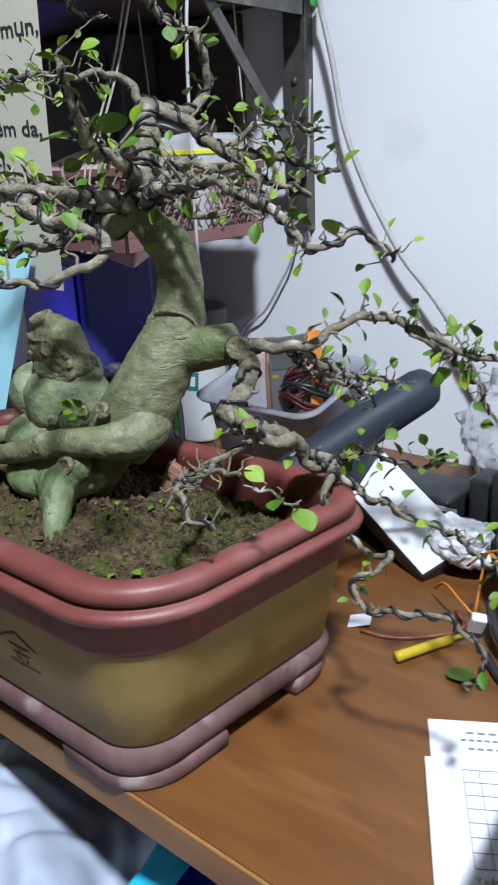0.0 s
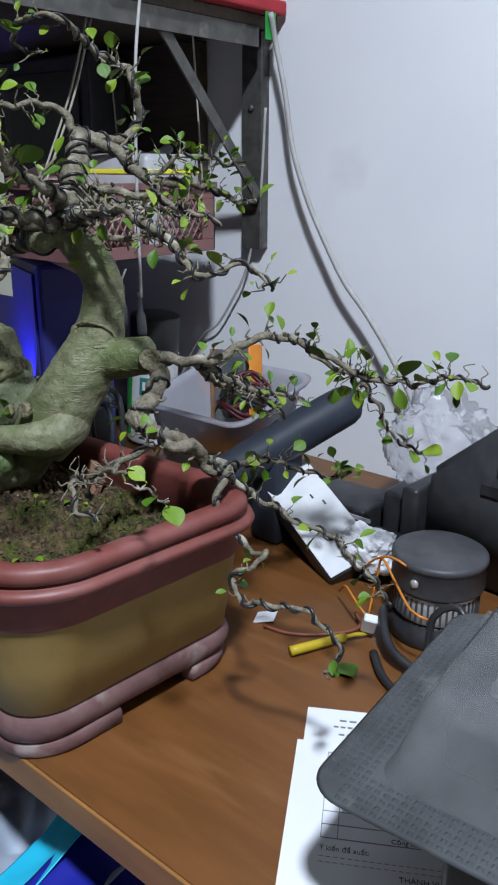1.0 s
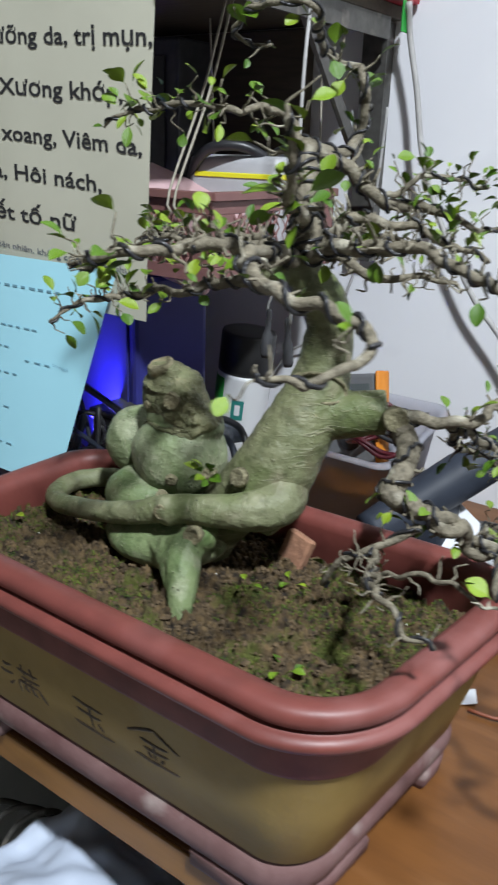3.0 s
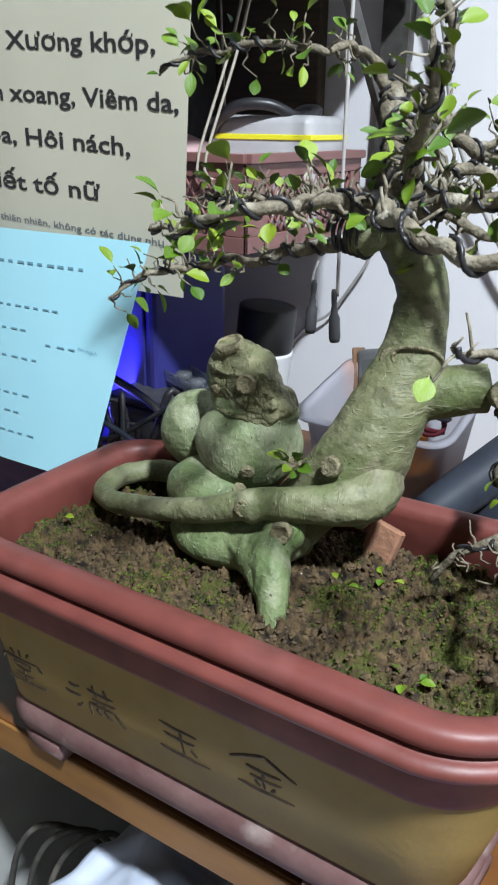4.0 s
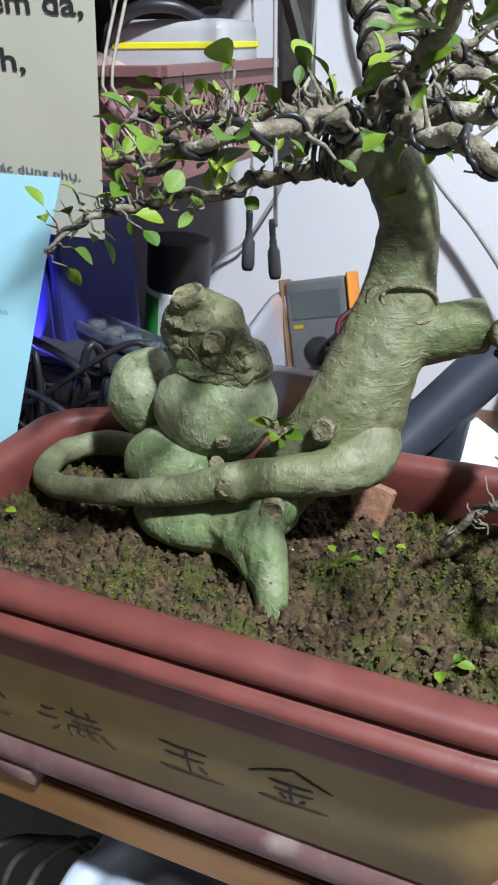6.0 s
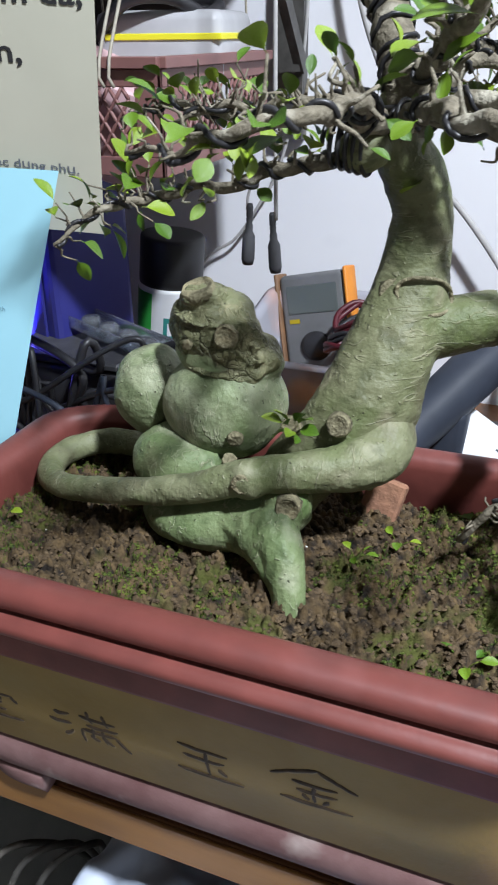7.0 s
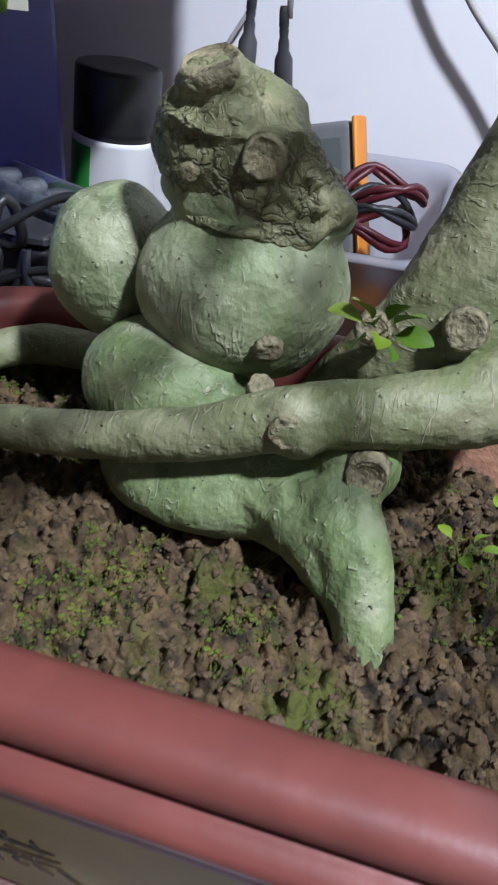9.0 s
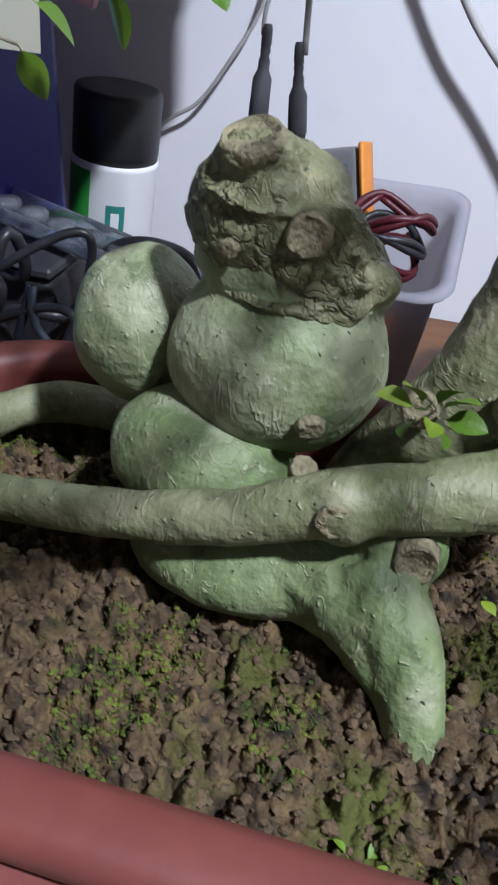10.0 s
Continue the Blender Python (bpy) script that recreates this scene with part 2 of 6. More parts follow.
M["cap"] = mat("black_cap", (0.012, 0.012, 0.013), 0.42, second=(0.02, 0.02, 0.02), scale=30)
M["frost"] = mat("frosted_plastic", (0.52, 0.52, 0.57), 0.40, second=(0.45, 0.45, 0.50), scale=15, trans=0.55, ior=1.12, third=(0.66, 0.46, 0.42), third_scale=9, third_at=0.62)
M["clear"] = mat("clear_plastic", (0.62, 0.66, 0.72), 0.15, trans=0.85, ior=1.2, second=(0.52, 0.56, 0.62), scale=40)
M["film"] = mat("clear_bag_film", (0.93, 0.93, 0.95), 0.16, trans=0.75, ior=1.25, second=(0.8, 0.8, 0.84), scale=20)
M["meter"] = mat("dark_grey_meter", (0.13, 0.135, 0.135), 0.45, second=(0.16, 0.16, 0.165), scale=40)
M["orange"] = mat("orange_holster", (0.62, 0.22, 0.02), 0.45, second=(0.52, 0.17, 0.015), scale=40)
M["orange_dull"] = mat("dull_brown_rubber", (0.20, 0.105, 0.05), 0.6, second=(0.14, 0.075, 0.04), scale=60)
M["lcd"] = mat("meter_display", (0.11, 0.125, 0.12), 0.2)
M["maroon"] = mat("maroon_lead", (0.085, 0.010, 0.016), 0.45, second=(0.06, 0.008, 0.012), scale=60)
M["slate"] = mat("slate_blue_plastic", (0.030, 0.036, 0.050), 0.55, second=(0.022, 0.027, 0.038), scale=30, rough_var=0.1, spec=0.3)
M["white_slab"] = mat("white_plastic", (0.66, 0.67, 0.69), 0.4, second=(0.55, 0.56, 0.58), scale=30, third=(0.5, 0.5, 0.5), third_scale=45, third_at=0.66)
M["tray"] = mat("smoky_tray_plastic", (0.085, 0.090, 0.095), 0.3, second=(0.055, 0.058, 0.06), scale=25, trans=0.2, ior=1.3, third=(0.14, 0.14, 0.135), third_scale=18, third_at=0.58)
M["tray_cover"] = mat("hazy_clear_cover", (0.42, 0.43, 0.44), 0.16, second=(0.26, 0.27, 0.28), scale=22, trans=0.75, ior=1.2)
M["tray_dark"] = mat("dark_packed_parts", (0.05, 0.052, 0.055), 0.5, second=(0.09, 0.09, 0.09), scale=40)
M["khaki"] = mat("khaki_part", (0.24, 0.22, 0.15), 0.6)
M["orange_wire"] = mat("orange_wire", (0.50, 0.17, 0.02), 0.45)
M["lead_wire"] = mat("brown_lead", (0.20, 0.06, 0.03), 0.5)
M["stator"] = mat("pale_metal_stator", (0.55, 0.55, 0.54), 0.35, metal=0.5)
M["bag_white"] = mat("white_plastic_bag", (0.44, 0.49, 0.58), 0.5, second=(0.37, 0.42, 0.51), scale=12)
M["bag_cyan"] = mat("cyan_plastic", (0.03, 0.50, 0.72), 0.4, second=(0.02, 0.42, 0.62), scale=12)
M["bag_navy"] = mat("royal_blue_plastic", (0.015, 0.02, 0.28), 0.4)
M["floor"] = mat("grey_floor_tile", (0.30, 0.29, 0.27), 0.4, second=(0.24, 0.23, 0.21), scale=8)
M["machine"] = mat("off_white_machine", (0.50, 0.51, 0.49), 0.45, second=(0.42, 0.43, 0.42), scale=20)
M["lampglass"] = mat("lit_lamp_glass", (0.92, 0.96, 1.0), 0.4, emit=8.0)
# unseen ceiling, greyed so that less light bounces down
M["ceiling"] = mat("dimmed_ceiling_paint", (0.40, 0.40, 0.40), 0.85, second=(0.36, 0.36, 0.36), scale=4)


# ---- building helpers ----
INV = {}


def thing(name, label, category, place, group="", kind=""):
    """An empty at the base of a thing whose parts are given in world coordinates."""
    ob = new(name)
    ob.empty_display_size = 0.02
    ob.matrix_basis = Matrix.Translation(place)
    INV[ob] = Matrix.Translation(-Vector(place))
    return tagged(ob, label, category, group, kind)


def local_thing(name, label, category, m, group="", kind=""):
    """An empty at the pose m; its parts are given in its own coordinates."""
    ob = new(name)
    ob.empty_display_size = 0.02
    ob.matrix_basis = m
    INV[ob] = Matrix.Identity(4)
    return tagged(ob, label, category, group, kind)


def finish(name, me, material, parent=None, label="", smooth=True):
    me.materials.append(M[material] if isinstance(material, str) else material)
    if smooth:
        me.polygons.foreach_set("use_smooth", [True] * len(me.polygons))
    ob = new(name, me)
    if parent:
        ob.parent = parent
        ob.matrix_parent_inverse = INV.get(parent, Matrix.Identity(4))
    return tagged(ob, label)


def part(name, bm, material, parent=None, label="", smooth=True):
    me = bpy.data.meshes.new(name)
    bm.normal_update()
    bm.to_mesh(me)
    bm.free()
    return finish(name, me, material, parent, label, smooth)


def part_py(name, verts, faces, material, parent=None, label="", smooth=True):
    me = bpy.data.meshes.new(name)
    me.from_pydata([tuple(v) for v in verts], [], faces)
    me.update()
    return finish(name, me, material, parent, label, smooth)


def box(lo, hi, bevel=0.0, seg=2, m=None):
    bm = bmesh.new()
    bmesh.ops.create_cube(bm, size=1.0)
    lo, hi = Vector(lo), Vector(hi)
    for v in bm.verts:
        v.co = Vector((lo[i] + (v.co[i] + 0.5) * (hi[i] - lo[i]) for i in range(3)))
    if bevel:
        bmesh.ops.bevel(bm, geom=bm.edges[:], offset=bevel, segments=seg, affect="EDGES", profile=0.5)
    if m:
        bmesh.ops.transform(bm, matrix=m, verts=bm.verts[:])
    return bm


def lathe(profile, n=32, m=None):
    """A body of revolution about z from (radius, z) pairs."""
    verts, faces = [], []
    for r, z in profile:
        for k in range(n):
            a = 2 * math.pi * k / n
            verts.append(Vector((r * math.cos(a), r * math.sin(a), z)))
    for i in range(len(profile) - 1):
        for k in range(n):
            a, b = i * n + k, i * n + (k + 1) % n
            faces.append((a, b, b + n, a + n))
    faces.append(tuple(reversed(range(n))))
    faces.append(tuple(range((len(profile) - 1) * n, len(profile) * n)))
    if m:
        verts = [m @ v for v in verts]
    return verts, faces


def spline(points, radii, step=0.004):
    """Catmull-Rom through the points, resampled at even steps; gives points and radii."""
    P = [Vector(p) for p in points]
    if len(radii) == 2 and len(P) > 2:
        radii = [radii[0] + (radii[1] - radii[0]) * i / (len(P) - 1) for i in range(len(P))]
    P = [P[0] * 2 - P[1]] + P + [P[-1] * 2 - P[-2]]
    R = [radii[0]] + list(radii) + [radii[-1]]
    pts, rad = [], []
    for i in range(1, len(P) - 2):
        a, b, c, d = P[i - 1:i + 3]
        n = max(2, int((c - b).length / step))
        for k in range(n):
            t = k / n
            pts.append(0.5 * (2 * b + (c - a) * t + (2 * a - 5 * b + 4 * c - d) * t * t + (3 * b - a - 3 * c + d) * t ** 3))
            rad.append(R[i] + (R[i + 1] - R[i]) * t)
    pts.append(P[-2])
    rad.append(R[-2])
    return pts, rad


def frames_along(pts):
    out, up = [], Vector((0.31, 0.2, 0.93))
    for i in range(len(pts)):
        d = (pts[min(i + 1, len(pts) - 1)] - pts[max(i - 1, 0)]).normalized()
        u = up - d * up.dot(d)
        if u.length < 1e-4:
            u = Vector((1, 0, 0)) - d * d.x
        u.normalize()
        out.append((u, d.cross(u)))
        up = u
    return out


def tube_data(pts, rad, n=8, rough=0.0, seed=0, base=0):
    verts, faces = [], []
    for i, ((u, w), p) in enumerate(zip(frames_along(pts), pts)):
        for k in range(n):
            a = 2 * math.pi * k / n
            r = rad[i]
            if rough:
                r *= 1 + rough * noise.noise(p * 160 + Vector((k * 1.7, seed, 0)))
            verts.append(p + (u * math.cos(a) + w * math.sin(a)) * r)
    for i in range(len(pts) - 1):
        for k in range(n):
            a, b = base + i * n + k, base + i * n + (k + 1) % n
            faces.append((a, b, b + n, a + n))
    faces.append(tuple(base + k for k in reversed(range(n))))
    faces.append(tuple(base + (len(pts) - 1) * n + k for k in range(n)))
    return verts, faces


def cable(name, points, r, material, parent=None, label="", n=8, step=0.006):
    pts, rad = spline(points, [r] * len(points), step)
    v, f = tube_data(pts, rad, n)
    return part_py(name, v, f, material, parent, label)


def rounded(hx, hy, r, n=10):
    """A rounded rectangle, counter-clockwise, centred on the origin."""
    out = []
    for cx, cy, a0 in ((hx - r, hy - r, 0), (r - hx, hy - r, 90), (r - hx, r - hy, 180), (hx - r, r - hy, 270)):
        for k in range(n + 1):
            a = radians(a0 + 90 * k / n)
            out.append((cx + r * math.cos(a), cy + r * math.sin(a)))
    return out


def text_mesh(body, size, depth=0.0003, bold=0.0):
    """The outline of a text as mesh data, centred, in the xy plane."""
    cu = bpy.data.curves.new("text", "FONT")
    cu.offset = bold
    cu.body, cu.size, cu.extrude, cu.align_x, cu.align_y, cu.resolution_u = body, size, depth, "LEFT", "BOTTOM_BASELINE", 2
    ob = new("text", cu)
    bpy.context.view_layer.update()
    me = bpy.data.meshes.new_from_object(ob.evaluated_get(bpy.context.evaluated_depsgraph_get()))
    bpy.data.objects.remove(ob)
    bpy.data.curves.remove(cu)
    return me


def text_part(name, body, size, m, material, parent, width=None, depth=0.0003, centre=False, height=None, label=""):
    me = text_mesh(body, size, depth)
    xs = [v.co.x for v in me.vertices]
    ys = [v.co.y for v in me.vertices]
    sx = width / (max(xs) - min(xs)) if width else 1
    sy = height / (max(ys) - min(ys)) if height else 1
    ox, oy = ((max(xs) + min(xs)) / 2, (max(ys) + min(ys)) / 2) if centre else (min(xs), 0)
    for v in me.vertices:
        v.co = m @ Vector(((v.co.x - ox) * sx, (v.co.y - oy) * sy, v.co.z))
    me.materials.clear()
    return finish(name, me, material, parent, label, smooth=False)


# ---- room ----
def wall(name, lo, hi, material="wall", label="plain white painted wall", category="wall"):
    ob = part(name, box(lo, hi), material, None, label, smooth=False)
    return tagged(ob, label, category, kind="structure")


wall("wall_back", (-2.2, 0.95, 0), (1.9, 1.07, 2.6), label="white painted wall with faint stains")
# unseen walls added to close the room, kept dark to hold down the fill
wall("wall_left", (-2.32, -2.2, 0), (-2.2, 1.07, 2.6), "wall_dim", "plain unseen wall, beige darkened to lower the bounce light")
wall("wall_right", (1.9, -2.2, 0), (2.02, 1.07, 2.6), "wall_dim", "plain unseen wall, beige darkened to lower the bounce light")
wall("wall_front", (-2.32, -2.32, 0), (2.02, -2.2, 2.6), "wall_dim", "plain unseen wall, beige darkened to lower the bounce light")
wall("floor", (-2.32, -2.32, -0.12), (2.02, 1.07, 0), "floor", "grey tiled floor", "floor")
wall("ceiling", (-2.32, -2.32, 2.6), (2.02, 1.07, 2.7), "ceiling", "unseen painted ceiling, greyed to lower the bounce light", "ceiling")

lamp = thing("ceiling_lamp", "round white lit lamp under the ceiling", "lamp", (LAMP.x, LAMP.y, 2.6))
v, f = lathe([(0.02, 2.44), (0.055, 2.445), (0.062, 2.47), (0.05, 2.50), (0.018, 2.52), (0.018, 2.60)], 24, Matrix.Translation((LAMP.x, LAMP.y, 0)))
part_py("socket", v, f, "machine", lamp)
v, f = lathe([(0.03, 2.385), (0.055, 2.40), (0.06, 2.43), (0.05, 2.444)], 24, Matrix.Translation((LAMP.x, LAMP.y, 0)))
part_py("bulb", v, f, "lampglass", lamp, "glowing white bulb")

# ---- table ----
TZ, EDGE = 0.75, 0.3285
table = thing("table", "brown wood-laminate table with a lighter worn front edge", "table", (-0.3, 0.63, 0))
part("tabletop", box((-1.25, EDGE + 0.0025, TZ - 0.026), (0.62, 0.945, TZ), 0.0012, 2), "wood_top", table, smooth=False)
part("edge_band", box((-1.25, EDGE, TZ - 0.0255), (0.62, EDGE + 0.0024, TZ - 0.0006), 0.0006, 1), "edge", table, "tan edge band", smooth=False)
for x in (-1.2, 0.55):
    part("side_panel", box((x - 0.012, EDGE + 0.03, 0), (x + 0.012, 0.93, TZ - 0.0265)), "wood_top", table, smooth=False)
part("back_panel", box((-1.187, 0.90, 0.3), (0.537, 0.915, TZ - 0.0265)), "wood_top", table, smooth=False)

# ---- pot ----
CX, CY, HX, HY = -0.3785, 0.418, 0.1965, 0.122


def skew(x, y, z=0.895):
    """The pot's hand-built outline: its right side flares more, and runs slightly inwards to the front."""
    return x + ((0.105 * (y - 0.53) + 0.14 * (z - 0.80)) * (x - CX) / HX if x > CX else 0.014 * (CX - x) / HX)


def draw_in(x, y, z=0.895):
    """The pot's back side stands steeper than its front, and comes in towards one end."""
    up = min(1.0, max(0.0, (z - 0.775) / 0.13))
    return y - (0.038 * up - 0.008 + 0.016 * max(0.0, (CX - x) / HX)) * max(0.0, (y - CY) / HY)


pot = thing("bonsai_pot", "glazed clay bonsai pot, ochre sides and red rim, on a table", "flower pot", (CX, CY, TZ))


def ring_part(name, profile, material, label="", close_bottom=False, r0=0.060):
    verts, faces = [], []
    n = None
    for d, z in profile:
        loop = rounded(HX - d, HY - d, max(0.012, r0 - d), 12)
        n = len(loop)
        verts += [(skew(CX + x, CY + y, z), draw_in(CX + x, CY + y, z), z) for x, y in loop]
    for i in range(len(profile) - 1):
        for k in range(n):
            a, b = i * n + k, i * n + (k + 1) % n
            faces.append((a, b, b + n, a + n))
    if close_bottom:
        faces.append(tuple(reversed(range(n))))
    return part_py(name, verts, faces, material, pot, label)


ring_part("base", [(0.045, 0.7625), (0.031, 0.7625), (0.0275, 0.7655), (0.0255, 0.770), (0.025, 0.775), (0.0262, 0.781), (0.029, 0.785), (0.0305, 0.7865), (0.0290, 0.7885), (0.0280, 0.7915)], "base", "chalky pink moulded base", True)
ring_part("side_panel", [(0.0292, 0.7870), (0.0275, 0.7890), (0.0211, 0.8260), (0.0150, 0.8630), (0.0148, 0.8650)], "panel", "ochre glazed band")
ring_part("collar", [(0.0154, 0.8624), (0.0134, 0.8632), (0.0127, 0.8655), (0.0108, 0.8860), (0.0108, 0.8875)], "clay_dark", "dull red collar")
ring_part("rim", [(0.0112, 0.8865), (0.0045, 0.8880), (0.0010, 0.8902), (0.0000, 0.8930), (0.0008, 0.8956), (0.0050, 0.8974), (0.0100, 0.8980), (0.0100, 0.8988), (0.0072, 0.8996), (0.0055, 0.9012), (0.0047, 0.9040), (0.0049, 0.9066), (0.0063, 0.9092), (0.0090, 0.9108), (0.0120, 0.9114), (0.0150, 0.9112), (0.0205, 0.9098), (0.0245, 0.9068), (0.0262, 0.9020), (0.0268, 0.885), (0.0280, 0.840)], "clay", "smooth red double-bead rim")


def foot(sx, sy, lx, ly):
    """A low rounded foot that follows one corner of the base."""
    outer, inner = rounded(HX - 0.0275, HY - 0.0275, 0.038, 12), rounded(HX - 0.052, HY - 0.052, 0.016, 12)
    q = {(1, 1): 0, (-1, 1): 1, (-1, -1): 2, (1, -1): 3}[(sx, sy)]
    po, pi = outer[q * 13:q * 13 + 13], inner[q * 13:q * 13 + 13]
    along_first = q in (0, 2)

    def ext(p):
        a, b = p[0], p[-1]
        first = (a[0], a[1] - sy * ly) if along_first else (a[0] - sx * lx, a[1])
        last = (b[0] - sx * lx, b[1]) if along_first else (b[0], b[1] - sy * ly)
        return [first] + p + [last]

    po, pi = ext(po), ext(pi)
    verts, faces, n = [], [], len(po)
    for z, grow in ((TZ, -0.002), (TZ + 0.003, 0.0), (TZ + 0.0115, 0.0008), (TZ + 0.0135, -0.001)):
        for loop, s in ((po, 1), (pi, -1)):
            for x, y in loop:
                k = 1 + s * grow / 0.15
                verts.append((skew(CX + x * k, CY + y * k, 0.775), draw_in(CX + x * k, CY + y * k, 0.775), z))
    L = 2 * n
    for j in range(3):
        for k in range(n - 1):
            a = j * L + k
            faces += [(a, a + 1, a + 1 + L, a + L), (a + n + 1, a + n, a + n + L, a + n + 1 + L)]
        for k in (0, n - 1):
            a = j * L + k
            faces.append((a, a + L, a + n + L, a + n))
    for k in range(n - 1):
        faces += [(k + 1, k, k + n, k + n + 1), (3 * L + k, 3 * L + k + 1, 3 * L + k + n + 1, 3 * L + k + n)]
    me = bpy.data.meshes.new("foot")
    me.from_pydata(verts, [], faces)
    bm = bmesh.new()
    bm.from_mesh(me)
    bmesh.ops.recalc_face_normals(bm, faces=bm.faces[:])
    part("foot", bm, "base", pot)


foot(1, -1, 0.045, 0.035)
foot(1, 1, 0.045, 0.012)
foot(-1, -1, 0.020, 0.03)
foot(-1, 1, 0.03, 0.01)


def incise(strokes):
    """One character cut through the glaze: dark tapered grooves, each with a chipped pale lower lip."""
    for (xa, za), (xb, zb) in strokes:
        side, groove = Vector((zb - za, 0, xa - xb)).normalized(), pot
        for drop, grow, material, lift in ((0.0, 1.0, "incised", 0.0002), (0.0008, 1.15, "chipped", 0.0)):
            pts, rad = [], []
            for k in range(9):
                t = k / 8
                x, z = xa + (xb - xa) * t, za + (zb - za) * t
                bow = 0.0006 * math.sin(t * 3.14) + 0.0004 * noise.noise(Vector((x, z, 0)) * 400)
                x, z = x + side.x * bow, z + side.z * bow - drop
                pts.append(Vector((x, CY - HY + 0.0211 + (0.826 - z) * 0.165 - lift, z)))
                rad.append(grow * (0.00115 - 0.0005 * abs(t - 0.25)) * (0.5 if k in (0, 8) else 1.0))
            v, f = tube_data(pts, rad, 6, 0.25, xa * 900)
            v = [Vector((p.x, p.y + (pts[i // 6].y - p.y) * 0.65, p.z)) for i, p in enumerate(v)]
            if material == "incised":
                groove = part_py("stroke", v, f, material, pot, "dark incised stroke")
                INV[groove] = INV[pot].inverted() @ INV[pot]
            else:
                part_py("chipped_edge", v, f, material, groove, "pale chipped glaze")


incise([((-0.391, 0.834), (-0.366, 0.833)), ((-0.389, 0.8265), (-0.368, 0.8265)), ((-0.377, 0.834), (-0.376, 0.815)), ((-0.371, 0.822), (-0.367, 0.818)), ((-0.393, 0.8145), (-0.359, 0.8138))])
incise([((-0.323, 0.8452), (-0.345, 0.834)), ((-0.323, 0.8452), (-0.305, 0.836)), ((-0.335, 0.833), (-0.314, 0.8335)), ((-0.333, 0.827), (-0.314, 0.828)), ((-0.3245, 0.833), (-0.3245, 0.820)), ((-0.330, 0.8245), (-0.327, 0.821)), ((-0.318, 0.8235), (-0.3205, 0.820)), ((-0.341, 0.8182), (-0.307, 0.8188))])
incise([((-0.460, 0.828), (-0.451, 0.829)), ((-0.464, 0.821), (-0.451, 0.8215)), ((-0.457, 0.811), (-0.451, 0.816)), ((-0.445, 0.830), (-0.425, 0.830)), ((-0.440, 0.835), (-0.438, 0.8265)), ((-0.431, 0.8352), (-0.429, 0.827)), ((-0.442, 0.8235), (-0.424, 0.825)), ((-0.445, 0.8195), (-0.445, 0.809)), ((-0.445, 0.8195), (-0.426, 0.820)), ((-0.426, 0.820), (-0.419, 0.8105)), ((-0.438, 0.823), (-0.439, 0.812)), ((-0.433, 0.823), (-0.432, 0.812)), ((-0.441, 0.816), (-0.436, 0.813)), ((-0.434, 0.818), (-0.428, 0.812))])
incise([((-0.500, 0.8345), (-0.500, 0.829)), ((-0.508, 0.8335), (-0.505, 0.830)), ((-0.492, 0.8340), (-0.495, 0.830)), ((-0.515, 0.8275), (-0.486, 0.8275)), ((-0.515, 0.8275), (-0.517, 0.823)), ((-0.486, 0.8275), (-0.483, 0.823)), ((-0.507, 0.8245), (-0.493, 0.8245)), ((-0.507, 0.8245), (-0.506, 0.8195)), ((-0.493, 0.8245), (-0.494, 0.8195)), ((-0.506, 0.8195), (-0.494, 0.8195)), ((-0.500, 0.8190), (-0.500, 0.8085)), ((-0.508, 0.8145), (-0.492, 0.8148)), ((-0.517, 0.8085), (-0.483, 0.8088))])

# ---- soil ----
def soil_height(x, y):
    p = Vector((x, y, 0.0))
    d = min(x - (CX - HX + 0.02), CX + HX - 0.02 - x, y - (CY - HY + 0.02), CY + HY - 0.02 - y)
    h = 0.8790 + 0.0045 * noise.noise(p * 22) + 0.0050 * noise.noise(p * 62) + 0.0042 * noise.noise(p * 150 + Vector((5, 2, 1))) + 0.0030 * noise.noise(p * 300)
    h += 0.008 * math.exp(-(((x + 0.40) / 0.09) ** 2 + ((y - 0.45) / 0.05) ** 2))
    h += 0.017 * min(1.0, max(0.0, (-0.530 - x) / 0.02, min((y - 0.498) / 0.02, (-0.41 - x) / 0.03)))
    cell = noise.voronoi(p * 95)[0]
    h += 0.0050 * min(1.0, (cell[1] - cell[0]) * 2.4) - 0.003
    fine = noise.voronoi(p * 230 + Vector((3, 1, 0)))[0]
    h += 0.0030 * min(1.0, (fine[1] - fine[0]) * 2.0) - 0.0015
    h -= 0.020 * max(0.0, 1 - (y - CY + HY - 0.024) / (0.026 + 0.010 * noise.noise(p * 35))) ** 1.2 if y < CY else 0.0
    h -= 0.016 * max(0.0, 1 - d / 0.020) ** 1.3
    h -= 0.006 * max(0.0, noise.noise(p * 40 + Vector((9, 9, 3)))) * (1 if d < 0.035 else 0.4)
    return h


def in_pot(x, y, margin=0.0185, r=0.0615):
    """The nearest place inside the pot's rounded inner outline."""
    hx, hy = HX - margin - r, HY - margin - r
    qx, qy = max(-hx, min(hx, x - CX)), max(-hy, min(hy, y - CY))
    dx, dy = x - CX - qx, y - CY - qy
    d = math.hypot(dx, dy)
    if d <= r:
        return x, y
    return CX + qx + dx * r / d, CY + qy + dy * r / d


soil = thing("potting_soil", "crumbly brown soil with green moss filling the pot", "soil", (CX, CY, 0.845))
NXs, NYs = 440, 280
verts, faces = [], []
